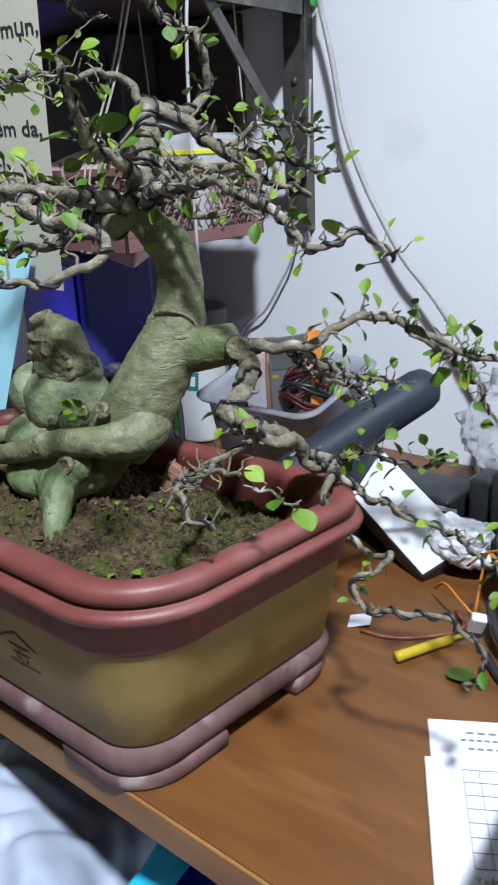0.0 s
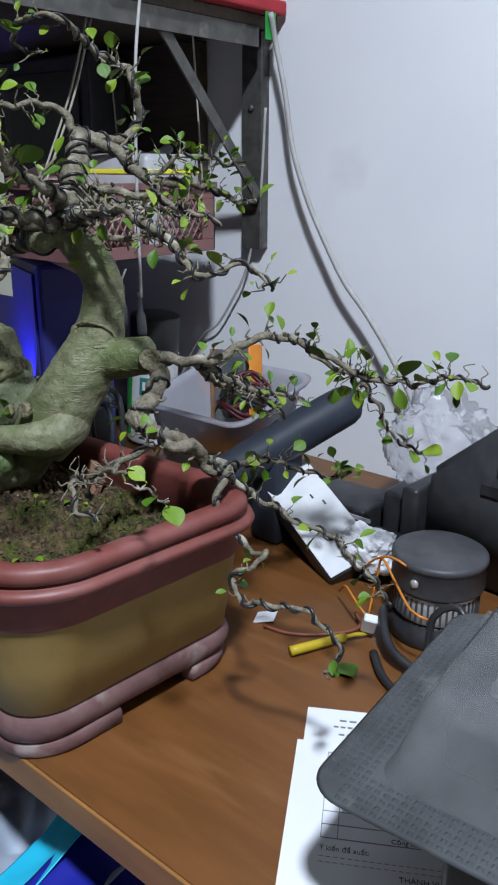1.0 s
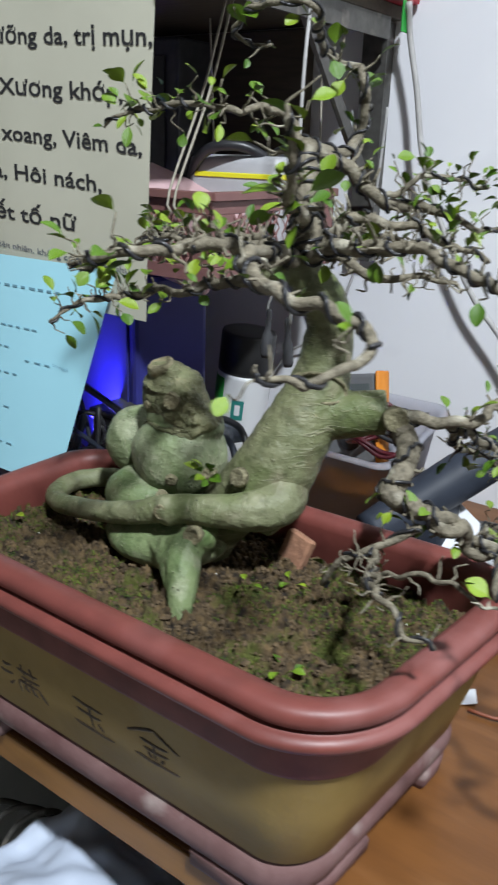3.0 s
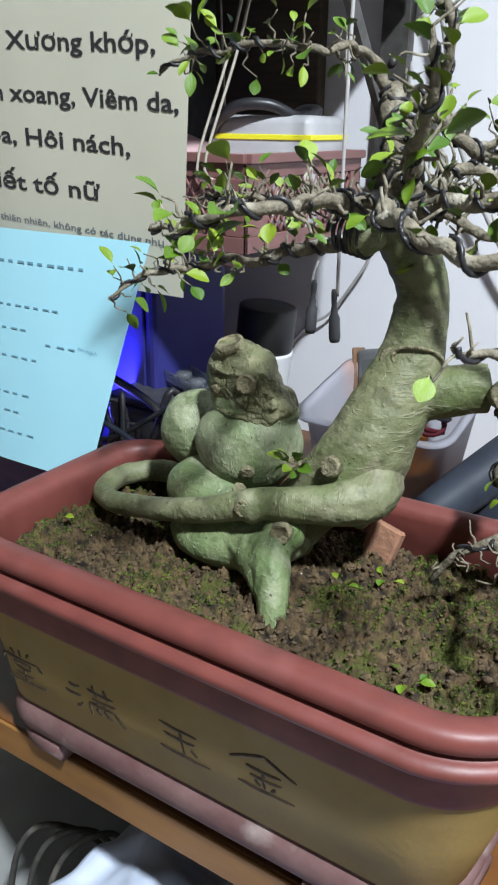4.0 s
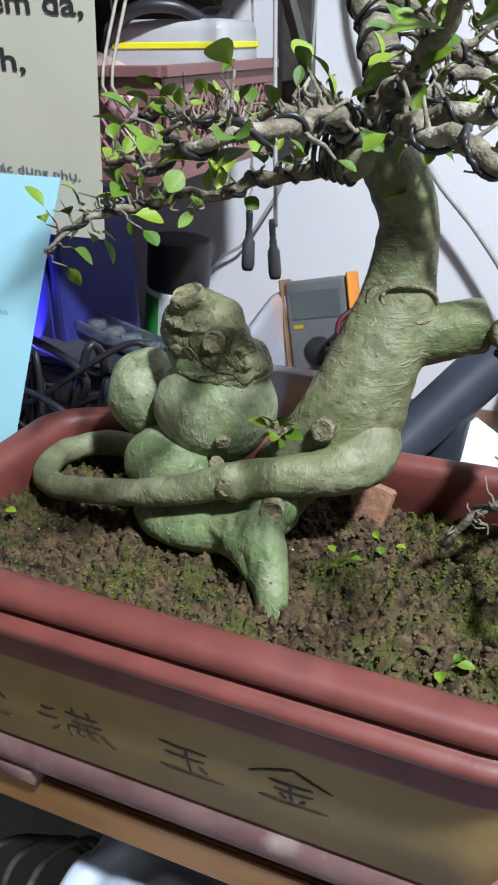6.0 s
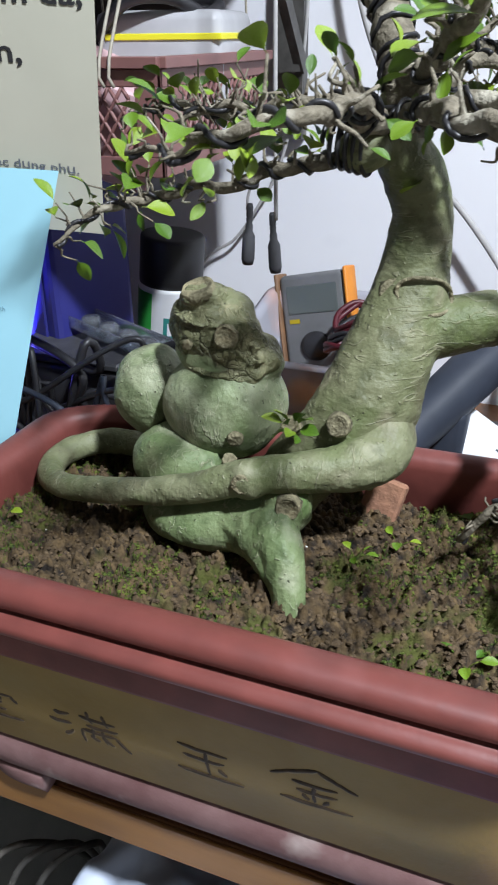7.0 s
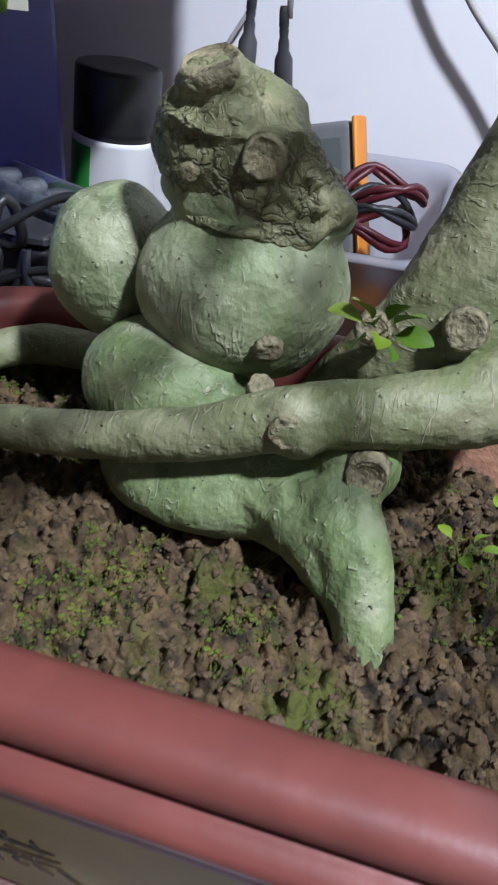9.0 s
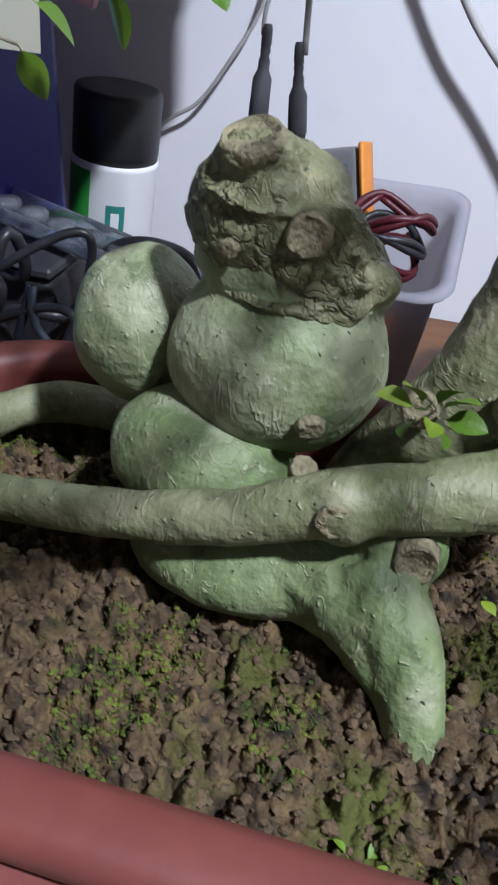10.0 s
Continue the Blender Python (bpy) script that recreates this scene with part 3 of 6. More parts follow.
for j in range(NYs + 1):
    for i in range(NXs + 1):
        x = CX + (i / NXs - 0.5) * 2 * (HX - 0.0195)
        y = CY + (j / NYs - 0.5) * 2 * (HY - 0.0195)
        px, py = in_pot(x, y, 0.0215, 0.038)
        h = soil_height(x, y)
        verts.append((skew(px, py, h), draw_in(px, py, 0.885), h))
for j in range(NYs):
    for i in range(NXs):
        a = j * (NXs + 1) + i
        faces.append((a, a + 1, a + NXs + 2, a + NXs + 1))
part_py("soil_bed", verts, faces, "soil", soil)

rng = random.Random(7)
ICO = bmesh.new()
bmesh.ops.create_icosphere(ICO, subdivisions=1, radius=1.0)
ICO_V = [v.co.copy() for v in ICO.verts]
ICO_F = [tuple(v.index for v in f.verts) for f in ICO.faces]
ICO.free()


def scatter(name, count, sizes, material, label, where, flat=0.7, sink=0.45):
    verts, faces = [], []
    made = 0
    while made < count:
        x = CX + rng.uniform(-1, 1) * (HX - 0.026)
        y = CY + rng.uniform(-1, 1) * (HY - 0.026)
        if not where(x, y) or in_pot(x, y, 0.026, 0.054) != (x, y):
            continue
        made += 1
        s = rng.uniform(*sizes)
        base = len(verts)
        e = Euler((rng.uniform(0, 6), rng.uniform(0, 6), rng.uniform(0, 6)))
        c = Vector((skew(x, y, 0.878), draw_in(x, y, 0.885), soil_height(x, y) + s * (flat - sink)))
        seed = Vector((made * 1.3, 0, 0))
        for v in ICO_V:
            w = v.copy()
            w.rotate(e)
            w *= s * (1 + 0.45 * noise.noise(v * 1.6 + seed))
            w.z *= flat
            verts.append(c + w)
        faces += [tuple(base + i for i in f) for f in ICO_F]
    ob = part_py(name, verts, faces, material, soil, label, smooth=False)
    ob["kind"] = "stuff"
    return ob


def moss_at(x, y):
    return noise.noise(Vector((x, y, 2.0)) * 26) + 0.6 * noise.noise(Vector((x, y, 1.0)) * 110) > 0.25 or (-0.31 < x < -0.22 and y > 0.41 and noise.noise(Vector((x, y, 4)) * 30) > -0.35) or (x < -0.50 and (y > 0.47 or x < -0.53) and noise.noise(Vector((x, y, 4)) * 30) > -0.4) or (x > -0.30 and y > 0.42 and noise.noise(Vector((x, y, 4)) * 30) > -0.15)


scatter("soil_lump", 330, (0.0012, 0.0032), "clod", "crumbly brown soil lumps", lambda x, y: not moss_at(x, y) or rng.random() < 0.15, flat=0.50, sink=0.42)
scatter("soil_clod", 3600, (0.0005, 0.0017), "clod", "dry brown soil crumbs", lambda x, y: not moss_at(x, y))
scatter("moss_cushion", 4200, (0.0004, 0.0012), "moss", "low green moss cushions", moss_at, flat=0.5, sink=0.15)
scatter("white_grit", 14, (0.0005, 0.0009), "white_speck", "white grit", lambda x, y: True, sink=0.2)
verts, faces = [], []
for k in range(42000):
    x, y = CX + rng.uniform(-1, 1) * (HX - 0.028), CY + rng.uniform(-1, 1) * (HY - 0.028)
    if not moss_at(x, y) or in_pot(x, y, 0.028, 0.052) != (x, y):
        continue
    h, a = rng.uniform(0.0010, 0.0030), rng.uniform(0, 6.28)
    z = soil_height(x, y)
    x, y = skew(x, y, 0.878), draw_in(x, y, 0.885)
    b = len(verts)
    dx, dy = math.cos(a) * 0.0004, math.sin(a) * 0.0004
    lean = Vector((rng.uniform(-1, 1), rng.uniform(-1, 1), 0)) * h * 0.5
    verts += [(x - dx, y - dy, z), (x + dx, y + dy, z), (x + lean.x, y + lean.y, z + h)]
    faces.append((b, b + 1, b + 2))
ob = part_py("moss_blade", verts, faces, "moss", soil, "short green moss blades")
ob["kind"] = "stuff"
chip = part("brick_chip", box((-0.011, -0.004, -0.010), (0.011, 0.004, 0.016), 0.0015, 1, pose(-0.334, 0.470, 0.886, -22, 8, -12)), "brickchip", None, smooth=False)
tagged(chip, "small flat orange brick chip stuck in the soil", "brick chip")


# ---- bonsai ----
tree = thing("bonsai_tree", "old bonsai with swollen grey-green trunk and dark-wired branches", "bonsai tree", (-0.36, 0.435, 0.88))


def blob(verts, faces, centre, radii, turn=(0, 0, 0), lump=0.06, seed=0.0):
    bm = bmesh.new()
    bmesh.ops.create_icosphere(bm, subdivisions=4, radius=1.0)
    base = len(verts)
    e = Euler([radians(a) for a in turn])
    for v in bm.verts:
        p = v.co * (1 + lump * noise.noise(v.co * 1.7 + Vector((seed, seed * 2, 0))))
        p = Vector((p.x * radii[0], p.y * radii[1], p.z * radii[2]))
        p.rotate(e)
        verts.append(Vector(centre) + p)
    faces += [tuple(base + v.index for v in f.verts) for f in bm.faces]
    bm.free()


def limb(verts, faces, points, radii, n=20, rough=0.10, seed=0):
    pts, rad = spline(points, radii, 0.004)
    v, f = tube_data(pts, rad, n, rough, seed, len(verts))
    verts += v
    faces += f


def organic(name, build, material, voxel, relief, label="", fine=0.25, crust=0.15):
    """Several overlapping bodies fused into one skin, with swells, fine lumps and crusts."""
    verts, faces = [], []
    build(verts, faces)
    ob = part_py(name, verts, faces, material, tree, label)
    rm = ob.modifiers.new("skin", "REMESH")
    rm.mode, rm.voxel_size, rm.use_smooth_shade = "VOXEL", voxel, True
    sm = ob.modifiers.new("even", "SMOOTH")
    sm.factor, sm.iterations = 0.5, 7
    for kind, size, strength in (("CLOUDS", 0.018, relief), ("CLOUDS", 0.0040, relief * fine), ("VORONOI", 0.0075, relief * crust)):
        tx = bpy.data.textures.new(name + "_relief", kind)
        tx.noise_scale = size
        dm = ob.modifiers.new("relief", "DISPLACE")
        dm.texture, dm.strength, dm.texture_coords, dm.mid_level = tx, strength, "LOCAL", 0.5
    return ob


def trunk_main(v, f):
    limb(v, f, [(-0.392, 0.436, 0.880), (-0.378, 0.441, 0.910), (-0.357, 0.446, 0.936), (-0.344, 0.455, 0.956), (-0.337, 0.467, 0.976), (-0.331, 0.480, 1.000), (-0.329, 0.486, 1.022), (-0.328, 0.487, 1.046), (-0.333, 0.480, 1.066), (-0.340, 0.468, 1.083), (-0.336, 0.466, 1.102)],
         [0.018, 0.020, 0.0225, 0.0248, 0.0245, 0.0212, 0.0172, 0.0150, 0.0148, 0.0125, 0.0105], n=28, rough=0.05)
    limb(v, f, [(-0.332, 0.474, 0.984), (-0.316, 0.480, 0.989), (-0.300, 0.488, 0.993), (-0.286, 0.495, 0.995)], [0.0150, 0.0150, 0.0152, 0.0145], rough=0.06)
    limb(v, f, [(-0.342, 0.438, 0.916), (-0.334, 0.447, 0.937), (-0.333, 0.456, 0.955), (-0.333, 0.466, 0.975), (-0.331, 0.476, 0.995)], [0.0090, 0.0150, 0.0185, 0.0195, 0.0190], rough=0.05)
    blob(v, f, (-0.350, 0.450, 1.080), (0.012, 0.012, 0.0105), seed=9)
    for z, r, x, y in ((1.0125, 0.0190, -0.3295, 0.483), (1.040, 0.0162, -0.3285, 0.487), (1.060, 0.0158, -0.331, 0.482)):
        blob(v, f, (x, y, z), (r, r, 0.0032), (6, -9, 0), 0.05, z * 50)


def trunk_figure(v, f):
    blob(v, f, (-0.4190, 0.447, 0.9465), (0.0345, 0.0315, 0.0310), (0, 0, 10), 0.05, 1)
    blob(v, f, (-0.424, 0.449, 0.975), (0.0230, 0.0210, 0.0135), (0, 8, 0), 0.10, 3)
    blob(v, f, (-0.4030, 0.4500, 0.9700), (0.0150, 0.0165, 0.0150), (0, 24, 0), 0.20, 4)


def trunk_crest(v, f):
    blob(v, f, (-0.425, 0.449, 0.988), (0.0240, 0.0215, 0.0225), (0, 8, 0), 0.12, 3)
    blob(v, f, (-0.4290, 0.4440, 1.0060), (0.0130, 0.0125, 0.0068), (-12, -6, 0), 0.10, 3.5)
    blob(v, f, (-0.4100, 0.4430, 0.9840), (0.0160, 0.0150, 0.0160), (0, 35, 0), 0.25, 3.8)
    blob(v, f, (-0.4010, 0.4460, 0.9740), (0.0130, 0.0145, 0.0145), (0, 30, 0), 0.30, 4)
    blob(v, f, (-0.4250, 0.4330, 0.9965), (0.0140, 0.0060, 0.0022), (0, 10, 0), 0.30, 4.4)
    blob(v, f, (-0.4180, 0.4355, 0.9705), (0.0190, 0.0100, 0.0028), (0, 6, 0), 0.25, 4.7)
    for k in range(16):
        a, q = k * 2.4, 0.0035 + 0.0009 * k
        blob(v, f, (-0.4060 + q * 0.8 * math.cos(a), 0.4310 + 0.25 * q, 0.9830 + q * math.sin(a)), (0.0026, 0.0018, 0.0018), (0, 47 * k, 0), 0.45, k * 1.7)


def trunk_lobe(v, f):
    blob(v, f, (-0.4690, 0.457, 0.9430), (0.0225, 0.0245, 0.0262), (0, 0, 0), 0.06, 5)
    limb(v, f, [(-0.462, 0.457, 0.938), (-0.452, 0.456, 0.915), (-0.450, 0.452, 0.872)], [0.018, 0.0135, 0.014])


def trunk_seat(v, f):
    blob(v, f, (-0.4370, 0.430, 0.9170), (0.0300, 0.0260, 0.0200), (0, 0, 0), 0.05, 6)
    blob(v, f, (-0.4100, 0.4210, 0.8950), (0.0480, 0.0290, 0.0205), (0, -6, 4), 0.06, 7)
    limb(v, f, [(-0.400, 0.412, 0.896), (-0.383, 0.402, 0.897), (-0.370, 0.391, 0.893), (-0.3615, 0.382, 0.886), (-0.3575, 0.376, 0.876), (-0.3565, 0.374, 0.866)], [0.0170, 0.0150, 0.0120, 0.0094, 0.0084, 0.0082])
    limb(v, f, [(-0.376, 0.404, 0.908), (-0.367, 0.390, 0.900), (-0.3600, 0.381, 0.888), (-0.3570, 0.375, 0.874), (-0.3560, 0.372, 0.850)], [0.0125, 0.0112, 0.0090, 0.0082, 0.0086])
    blob(v, f, (-0.3735, 0.3950, 0.8990), (0.0130, 0.0120, 0.0120), seed=14)
    blob(v, f, (-0.3700, 0.409, 0.9140), (0.013, 0.012, 0.013), seed=8)


def trunk_arm(v, f):
    limb(v, f, [(-0.350, 0.460, 0.950), (-0.333, 0.449, 0.942), (-0.332, 0.434, 0.936), (-0.347, 0.418, 0.934), (-0.368, 0.408, 0.933), (-0.392, 0.403, 0.928), (-0.420, 0.399, 0.918), (-0.448, 0.400, 0.9105), (-0.475, 0.403, 0.904), (-0.503, 0.408, 0.898), (-0.522, 0.421, 0.895), (-0.528, 0.442, 0.896), (-0.515, 0.464, 0.897), (-0.490, 0.472, 0.896), (-0.466, 0.474, 0.888), (-0.448, 0.468, 0.872)],
         [0.020, 0.0180, 0.0150, 0.0118, 0.0102, 0.0094, 0.0082, 0.0076, 0.0075, 0.0075, 0.0076, 0.0078, 0.008, 0.008, 0.008, 0.008], n=24)
    blob(v, f, (-0.388, 0.401, 0.929), (0.0115, 0.0092, 0.0104), seed=12)


trunk = organic("trunk", trunk_main, "bark", 0.0014, 0.0012, fine=0.5, crust=0.3)
organic("trunk_lobe", trunk_figure, "bark_green", 0.0011, 0.0013, "swollen green trunk burl")
organic("trunk_crest", trunk_crest, "bark_rough", 0.0009, 0.0030, "knobbly cracked top of the burl", fine=0.55, crust=0.32)
organic("trunk_lobe", trunk_lobe, "bark_green", 0.0013, 0.0015, "round green trunk burl")
organic("root_flare", trunk_seat, "bark_moss", 0.0013, 0.0015, "green root base with a leg-like root")
organic("root_arm", trunk_arm, "bark_arm", 0.0012, 0.0013, "pale horizontal root looping over the base")


def scar(place, facing, r, parent, rings=3, tall=0.35):
    """A pruning scar: a raised callus with concentric ridges."""
    prof = [(r * 1.25, -r * 0.5), (r * 1.12, r * 0.05), (r, r * tall)]
    for k in range(rings):
        q = 1 - (k + 1) / (rings + 0.6)
        prof += [(r * (q + 0.16), r * tall * 0.72), (r * q, r * (tall * (0.98 - 0.12 * k)))]
    m = Matrix.Translation(place) @ Vector(facing).to_track_quat("Z", "Y").to_matrix().to_4x4()
    v, f = lathe(prof, 18)
    v = [m @ (p * (1 + 0.16 * noise.noise(p * 2.2 / r + Vector(place) * 90))) for p in v]
    return part_py("pruning_scar", v, f, "scar", parent, "cracked tan pruning scar")


scar((-0.4100, 0.4272, 0.9915), (0.20, -1, 0.05), 0.0052, tree, 5, 0.06)
scar((-0.4315, 0.4270, 0.9850), (-0.2, -1, 0.0), 0.0024, tree, 2, 0.22)
scar((-0.4020, 0.4185, 0.9400), (0.4, -1, -0.3), 0.0036, tree, 2, 0.3)
scar((-0.3890, 0.3932, 0.9300), (0.1, -1, 0.1), 0.0046, tree, 2, 0.18)
scar((-0.3665, 0.3990, 0.9185), (0.2, -1, 0.1), 0.0056, tree, 4, 0.5)
scar((-0.3490, 0.4220, 0.9560), (0.0, -1, 0.3), 0.0052, tree, 3, 0.5)
scar((-0.4300, 0.4395, 1.0115), (-0.15, -0.35, 1), 0.0080, tree, 5, 0.16)
scar((-0.3330, 0.4670, 1.0080), (0.25, -1, 0.15), 0.0090, tree, 2, 0.10)
scar((-0.2730, 0.4810, 0.9960), (0.6, -0.8, 0.1), 0.0070, tree, 2, 0.3)
scar((-0.4010, 0.4080, 0.9340), (0.2, -0.6, 1), 0.0034, tree, 2, 0.4)
scar((-0.3735, 0.4240, 0.9500), (0.1, -1, 0.3), 0.0046, tree, 3, 0.6)


# leaf shapes, shared by all leaves
def leaf_mesh(name, w, bend, fold):
    """A small rounded leaf of unit length along y, folded along its midrib."""
    rows = [(0.0, 0.03), (0.14, 0.05), (0.24, 0.36), (0.38, 0.76), (0.55, 1.0), (0.72, 0.97), (0.86, 0.70), (0.96, 0.33), (1.0, 0.04)]
    verts, faces = [], []
    for y, q in rows:
        z = -bend * y * y
        for s in (-1, -0.5, 0, 0.5, 1):
            verts.append((s * q * w, y, z + abs(s) * q * w * fold))
    for i in range(len(rows) - 1):
        for k in range(4):
            a = i * 5 + k
            faces.append((a, a + 1, a + 6, a + 5))
    me = bpy.data.meshes.new(name)
    me.from_pydata(verts, [], faces)
    me.materials.append(M["leaf"])
    me.polygons.foreach_set("use_smooth", [True] * len(me.polygons))
    return me


LEAVES = [leaf_mesh("leaf_round", 0.36, 0.20, 0.25), leaf_mesh("leaf_oval", 0.30, 0.35, 0.40), leaf_mesh("leaf_long", 0.23, 0.28, 0.35)]
lrng = random.Random(21)


def leaf(parent, place, size, facing=None, shape=None):
    ob = new("leaf", LEAVES[shape if shape is not None else lrng.randrange(3)])
    if facing is None:
        facing = (lrng.uniform(-1, 1), lrng.uniform(-1, 0.6), lrng.uniform(-0.25, 1))
    d = Vector(facing).normalized()
    m = Matrix.Translation(place) @ d.to_track_quat("Y", "Z").to_matrix().to_4x4() @ pose(0, 0, 0, 0, lrng.uniform(-50, 50), 0)
    ob.parent = parent
    ob.matrix_basis = m @ Matrix.Diagonal((size, size, size, 1))
    return ob


def tuft(parent, place, n, size, spread=0.006):
    for _ in range(n):
        p = Vector(place) + Vector((lrng.uniform(-1, 1), lrng.uniform(-1, 1), lrng.uniform(-0.6, 0.8))) * spread
        leaf(parent, p, size * lrng.uniform(0.6, 1.2))


brng = random.Random(5)


def branch(points, radii, wire=True, twigs=6, leaves=4, leaf_size=0.012, material="twig", gnarl=0.0026, turn=0.0165, twig_len=(0.004, 0.016), wire_r=0.00115, slim=0.60):
    """A knobbly branch with wire wound round it, short side twigs, and leaves on the twigs."""
    pts, rad = spline(points, [r * slim for r in radii], 0.0024)
    seed = brng.uniform(0, 50)
    for i in range(2, len(pts) - 1):
        p = pts[i]
        pts[i] = p + Vector((noise.noise(p * 75 + Vector((seed, 0, 0))), noise.noise(p * 75 + Vector((0, seed, 9))), noise.noise(p * 75 + Vector((3, 0, seed))))) * gnarl * 1.7
    verts, faces = tube_data(pts, rad, 9, 0.22, seed)
    ends = []
    fr = frames_along(pts)
    for _ in range(int(twigs * 2.0)):
        i = brng.randrange(len(pts) // 6, len(pts))
        a = brng.uniform(0, 6.28)
        u, w = fr[i]
        d = (u * math.cos(a) + w * math.sin(a) + Vector((0, 0, 0.35))).normalized()
        L = brng.uniform(*twig_len)
        side = Vector((brng.uniform(-1, 1), brng.uniform(-1, 1), brng.uniform(-0.3, 1))) * L * 0.35
        tp = [pts[i], pts[i] + d * L * 0.35 + side * 0.4, pts[i] + d * L * 0.7 - side * 0.3, pts[i] + d * L + side]
        r = max(0.0007, min(0.0016, rad[i] * 0.4))
        sp, sr = spline(tp, [r, r * 0.5], 0.002)
        v, f = tube_data(sp, sr, 5, 0.25, seed, len(verts))
        verts += v
        faces += f
        ends.append((sp[-1], d))
    ob = part_py("branch", verts, faces, material, tree)
    if wire:
        phase, pitch = brng.uniform(0, 6), turn * brng.uniform(0.85, 1.5)
        done, runs, wp = 0.0, [], []
        for i in range(len(pts) - 1):
            seg = (pts[i + 1] - pts[i]).length
            if noise.noise(Vector((done * 28, seed, 4.0))) > -0.22 or turn < 0.01:
                for k in range(4):
                    t = k / 4
                    p, r = pts[i].lerp(pts[i + 1], t), rad[i] + (rad[i + 1] - rad[i]) * t + wire_r * 0.7
                    a = phase + (done + seg * t) / pitch * 6.283 + 2.4 * math.sin(done * 42 + seed)
                    u, w = fr[i]
                    wp.append(p + (u * math.cos(a) + w * math.sin(a)) * r)
            elif wp:
                runs.append(wp)
                wp = []
            done += seg
        for wp in runs + [wp]:
            if len(wp) > 8:
                v, f = tube_data(wp, [wire_r] * len(wp), 5)
                part_py("wire", v, f, "wire", ob, "dark wire wound round the branch")
    for k in range(int(leaves * 2.2)):
        if ends:
            p, d = ends[k % len(ends)]
        else:
            p, d = pts[brng.randrange(len(pts))], Vector((0, 0, 1))
        leaf(ob, p, leaf_size * lrng.uniform(0.55, 1.25), d + Vector((lrng.uniform(-1, 1), lrng.uniform(-1, 1), lrng.uniform(-0.4, 0.7))) * 0.6)
    return ob


STEM = (-0.362, 0.501, 1.153)
# crown
br_apex = branch([STEM, (-0.352, 0.535, 1.150), (-0.352, 0.552, 1.166), (-0.346, 0.542, 1.194), (-0.372, 0.549, 1.206), (-0.368, 0.520, 1.213), (-0.346, 0.478, 1.226), (-0.372, 0.468, 1.231), (-0.395, 0.474, 1.224), (-0.400, 0.480, 1.214), (-0.380, 0.484, 1.209)], [0.0062, 0.0055, 0.0050, 0.0045, 0.0042, 0.0038, 0.0032, 0.0028, 0.0024, 0.0020, 0.0015], twigs=10, leaves=9)
br_top_left = branch([STEM, (-0.370, 0.495, 1.165), (-0.376, 0.486, 1.172), (-0.380, 0.460, 1.172), (-0.427, 0.446, 1.173), (-0.462, 0.445, 1.168), (-0.482, 0.444, 1.160)], [0.0060, 0.0050, 0.0040, 0.0036, 0.0028, 0.0022, 0.0014], twigs=16, leaves=16, leaf_size=0.012)
br_top_right = branch([STEM, (-0.345, 0.515, 1.143), (-0.321, 0.532, 1.123), (-0.312, 0.556, 1.118), (-0.304, 0.578, 1.114), (-0.280, 0.584, 1.106), (-0.260, 0.588, 1.105)], [0.0078, 0.0075, 0.0066, 0.0058, 0.0050, 0.0036, 0.0018], twigs=16, leaves=14, leaf_size=0.011)
branch([(-0.320, 0.533, 1.125), (-0.300, 0.545, 1.135), (-0.285, 0.560, 1.136), (-0.268, 0.572, 1.131)], [0.0036, 0.0012], twigs=14, leaves=16, leaf_size=0.009)
br_wrap = branch([(-0.335, 0.463, 1.090), (-0.338, 0.468, 1.106), (-0.347, 0.482, 1.126), (-0.356, 0.493, 1.140), STEM], [0.0115, 0.0072], twigs=4, leaves=0, turn=0.007, slim=0.95)
# middle storey
br_mid_right = branch([(-0.334, 0.462, 1.090), (-0.300, 0.448, 1.100), (-0.262, 0.444, 1.104), (-0.230, 0.442, 1.099), (-0.206, 0.438, 1.089), (-0.188, 0.432, 1.079), (-0.175, 0.436, 1.070), (-0.160, 0.450, 1.076), (-0.148, 0.468, 1.061)], [0.0088, 0.0070, 0.0055, 0.0048, 0.0042, 0.0036, 0.0030, 0.0022, 0.0014], twigs=20, leaves=12, leaf_size=0.011)
br_mid_right2 = branch([(-0.336, 0.464, 1.096), (-0.310, 0.480, 1.112), (-0.285, 0.500, 1.110), (-0.262, 0.520, 1.098), (-0.245, 0.530, 1.090)], [0.0068, 0.0055, 0.0042, 0.0030, 0.0015], twigs=18, leaves=10, leaf_size=0.010)
br_left = branch([(-0.340, 0.458, 1.082), (-0.372, 0.452, 1.074), (-0.410, 0.440, 1.064), (-0.447, 0.424, 1.058), (-0.456, 0.402, 1.056), (-0.472, 0.381, 1.043)], [0.0080, 0.0062, 0.0046, 0.0036, 0.0028, 0.0014], twigs=24, leaves=16, leaf_size=0.012)
br_front_left = branch([(-0.344, 0.455, 1.086), (-0.346, 0.420, 1.096), (-0.335, 0.375, 1.102), (-0.338, 0.338, 1.103), (-0.352, 0.322, 1.100), (-0.372, 0.323, 1.096), (-0.390, 0.338, 1.090), (-0.412, 0.346, 1.088)], [0.0078, 0.0066, 0.0056, 0.0048, 0.0042, 0.0034, 0.0024, 0.0014], twigs=14, leaves=10, leaf_size=0.012)
br_left_back = branch([(-0.346, 0.468, 1.094), (-0.385, 0.468, 1.098), (-0.425, 0.470, 1.090), (-0.460, 0.475, 1.094), (-0.490, 0.480, 1.086)], [0.0068, 0.0050, 0.0040, 0.0028, 0.0014], twigs=24, leaves=14, leaf_size=0.011)
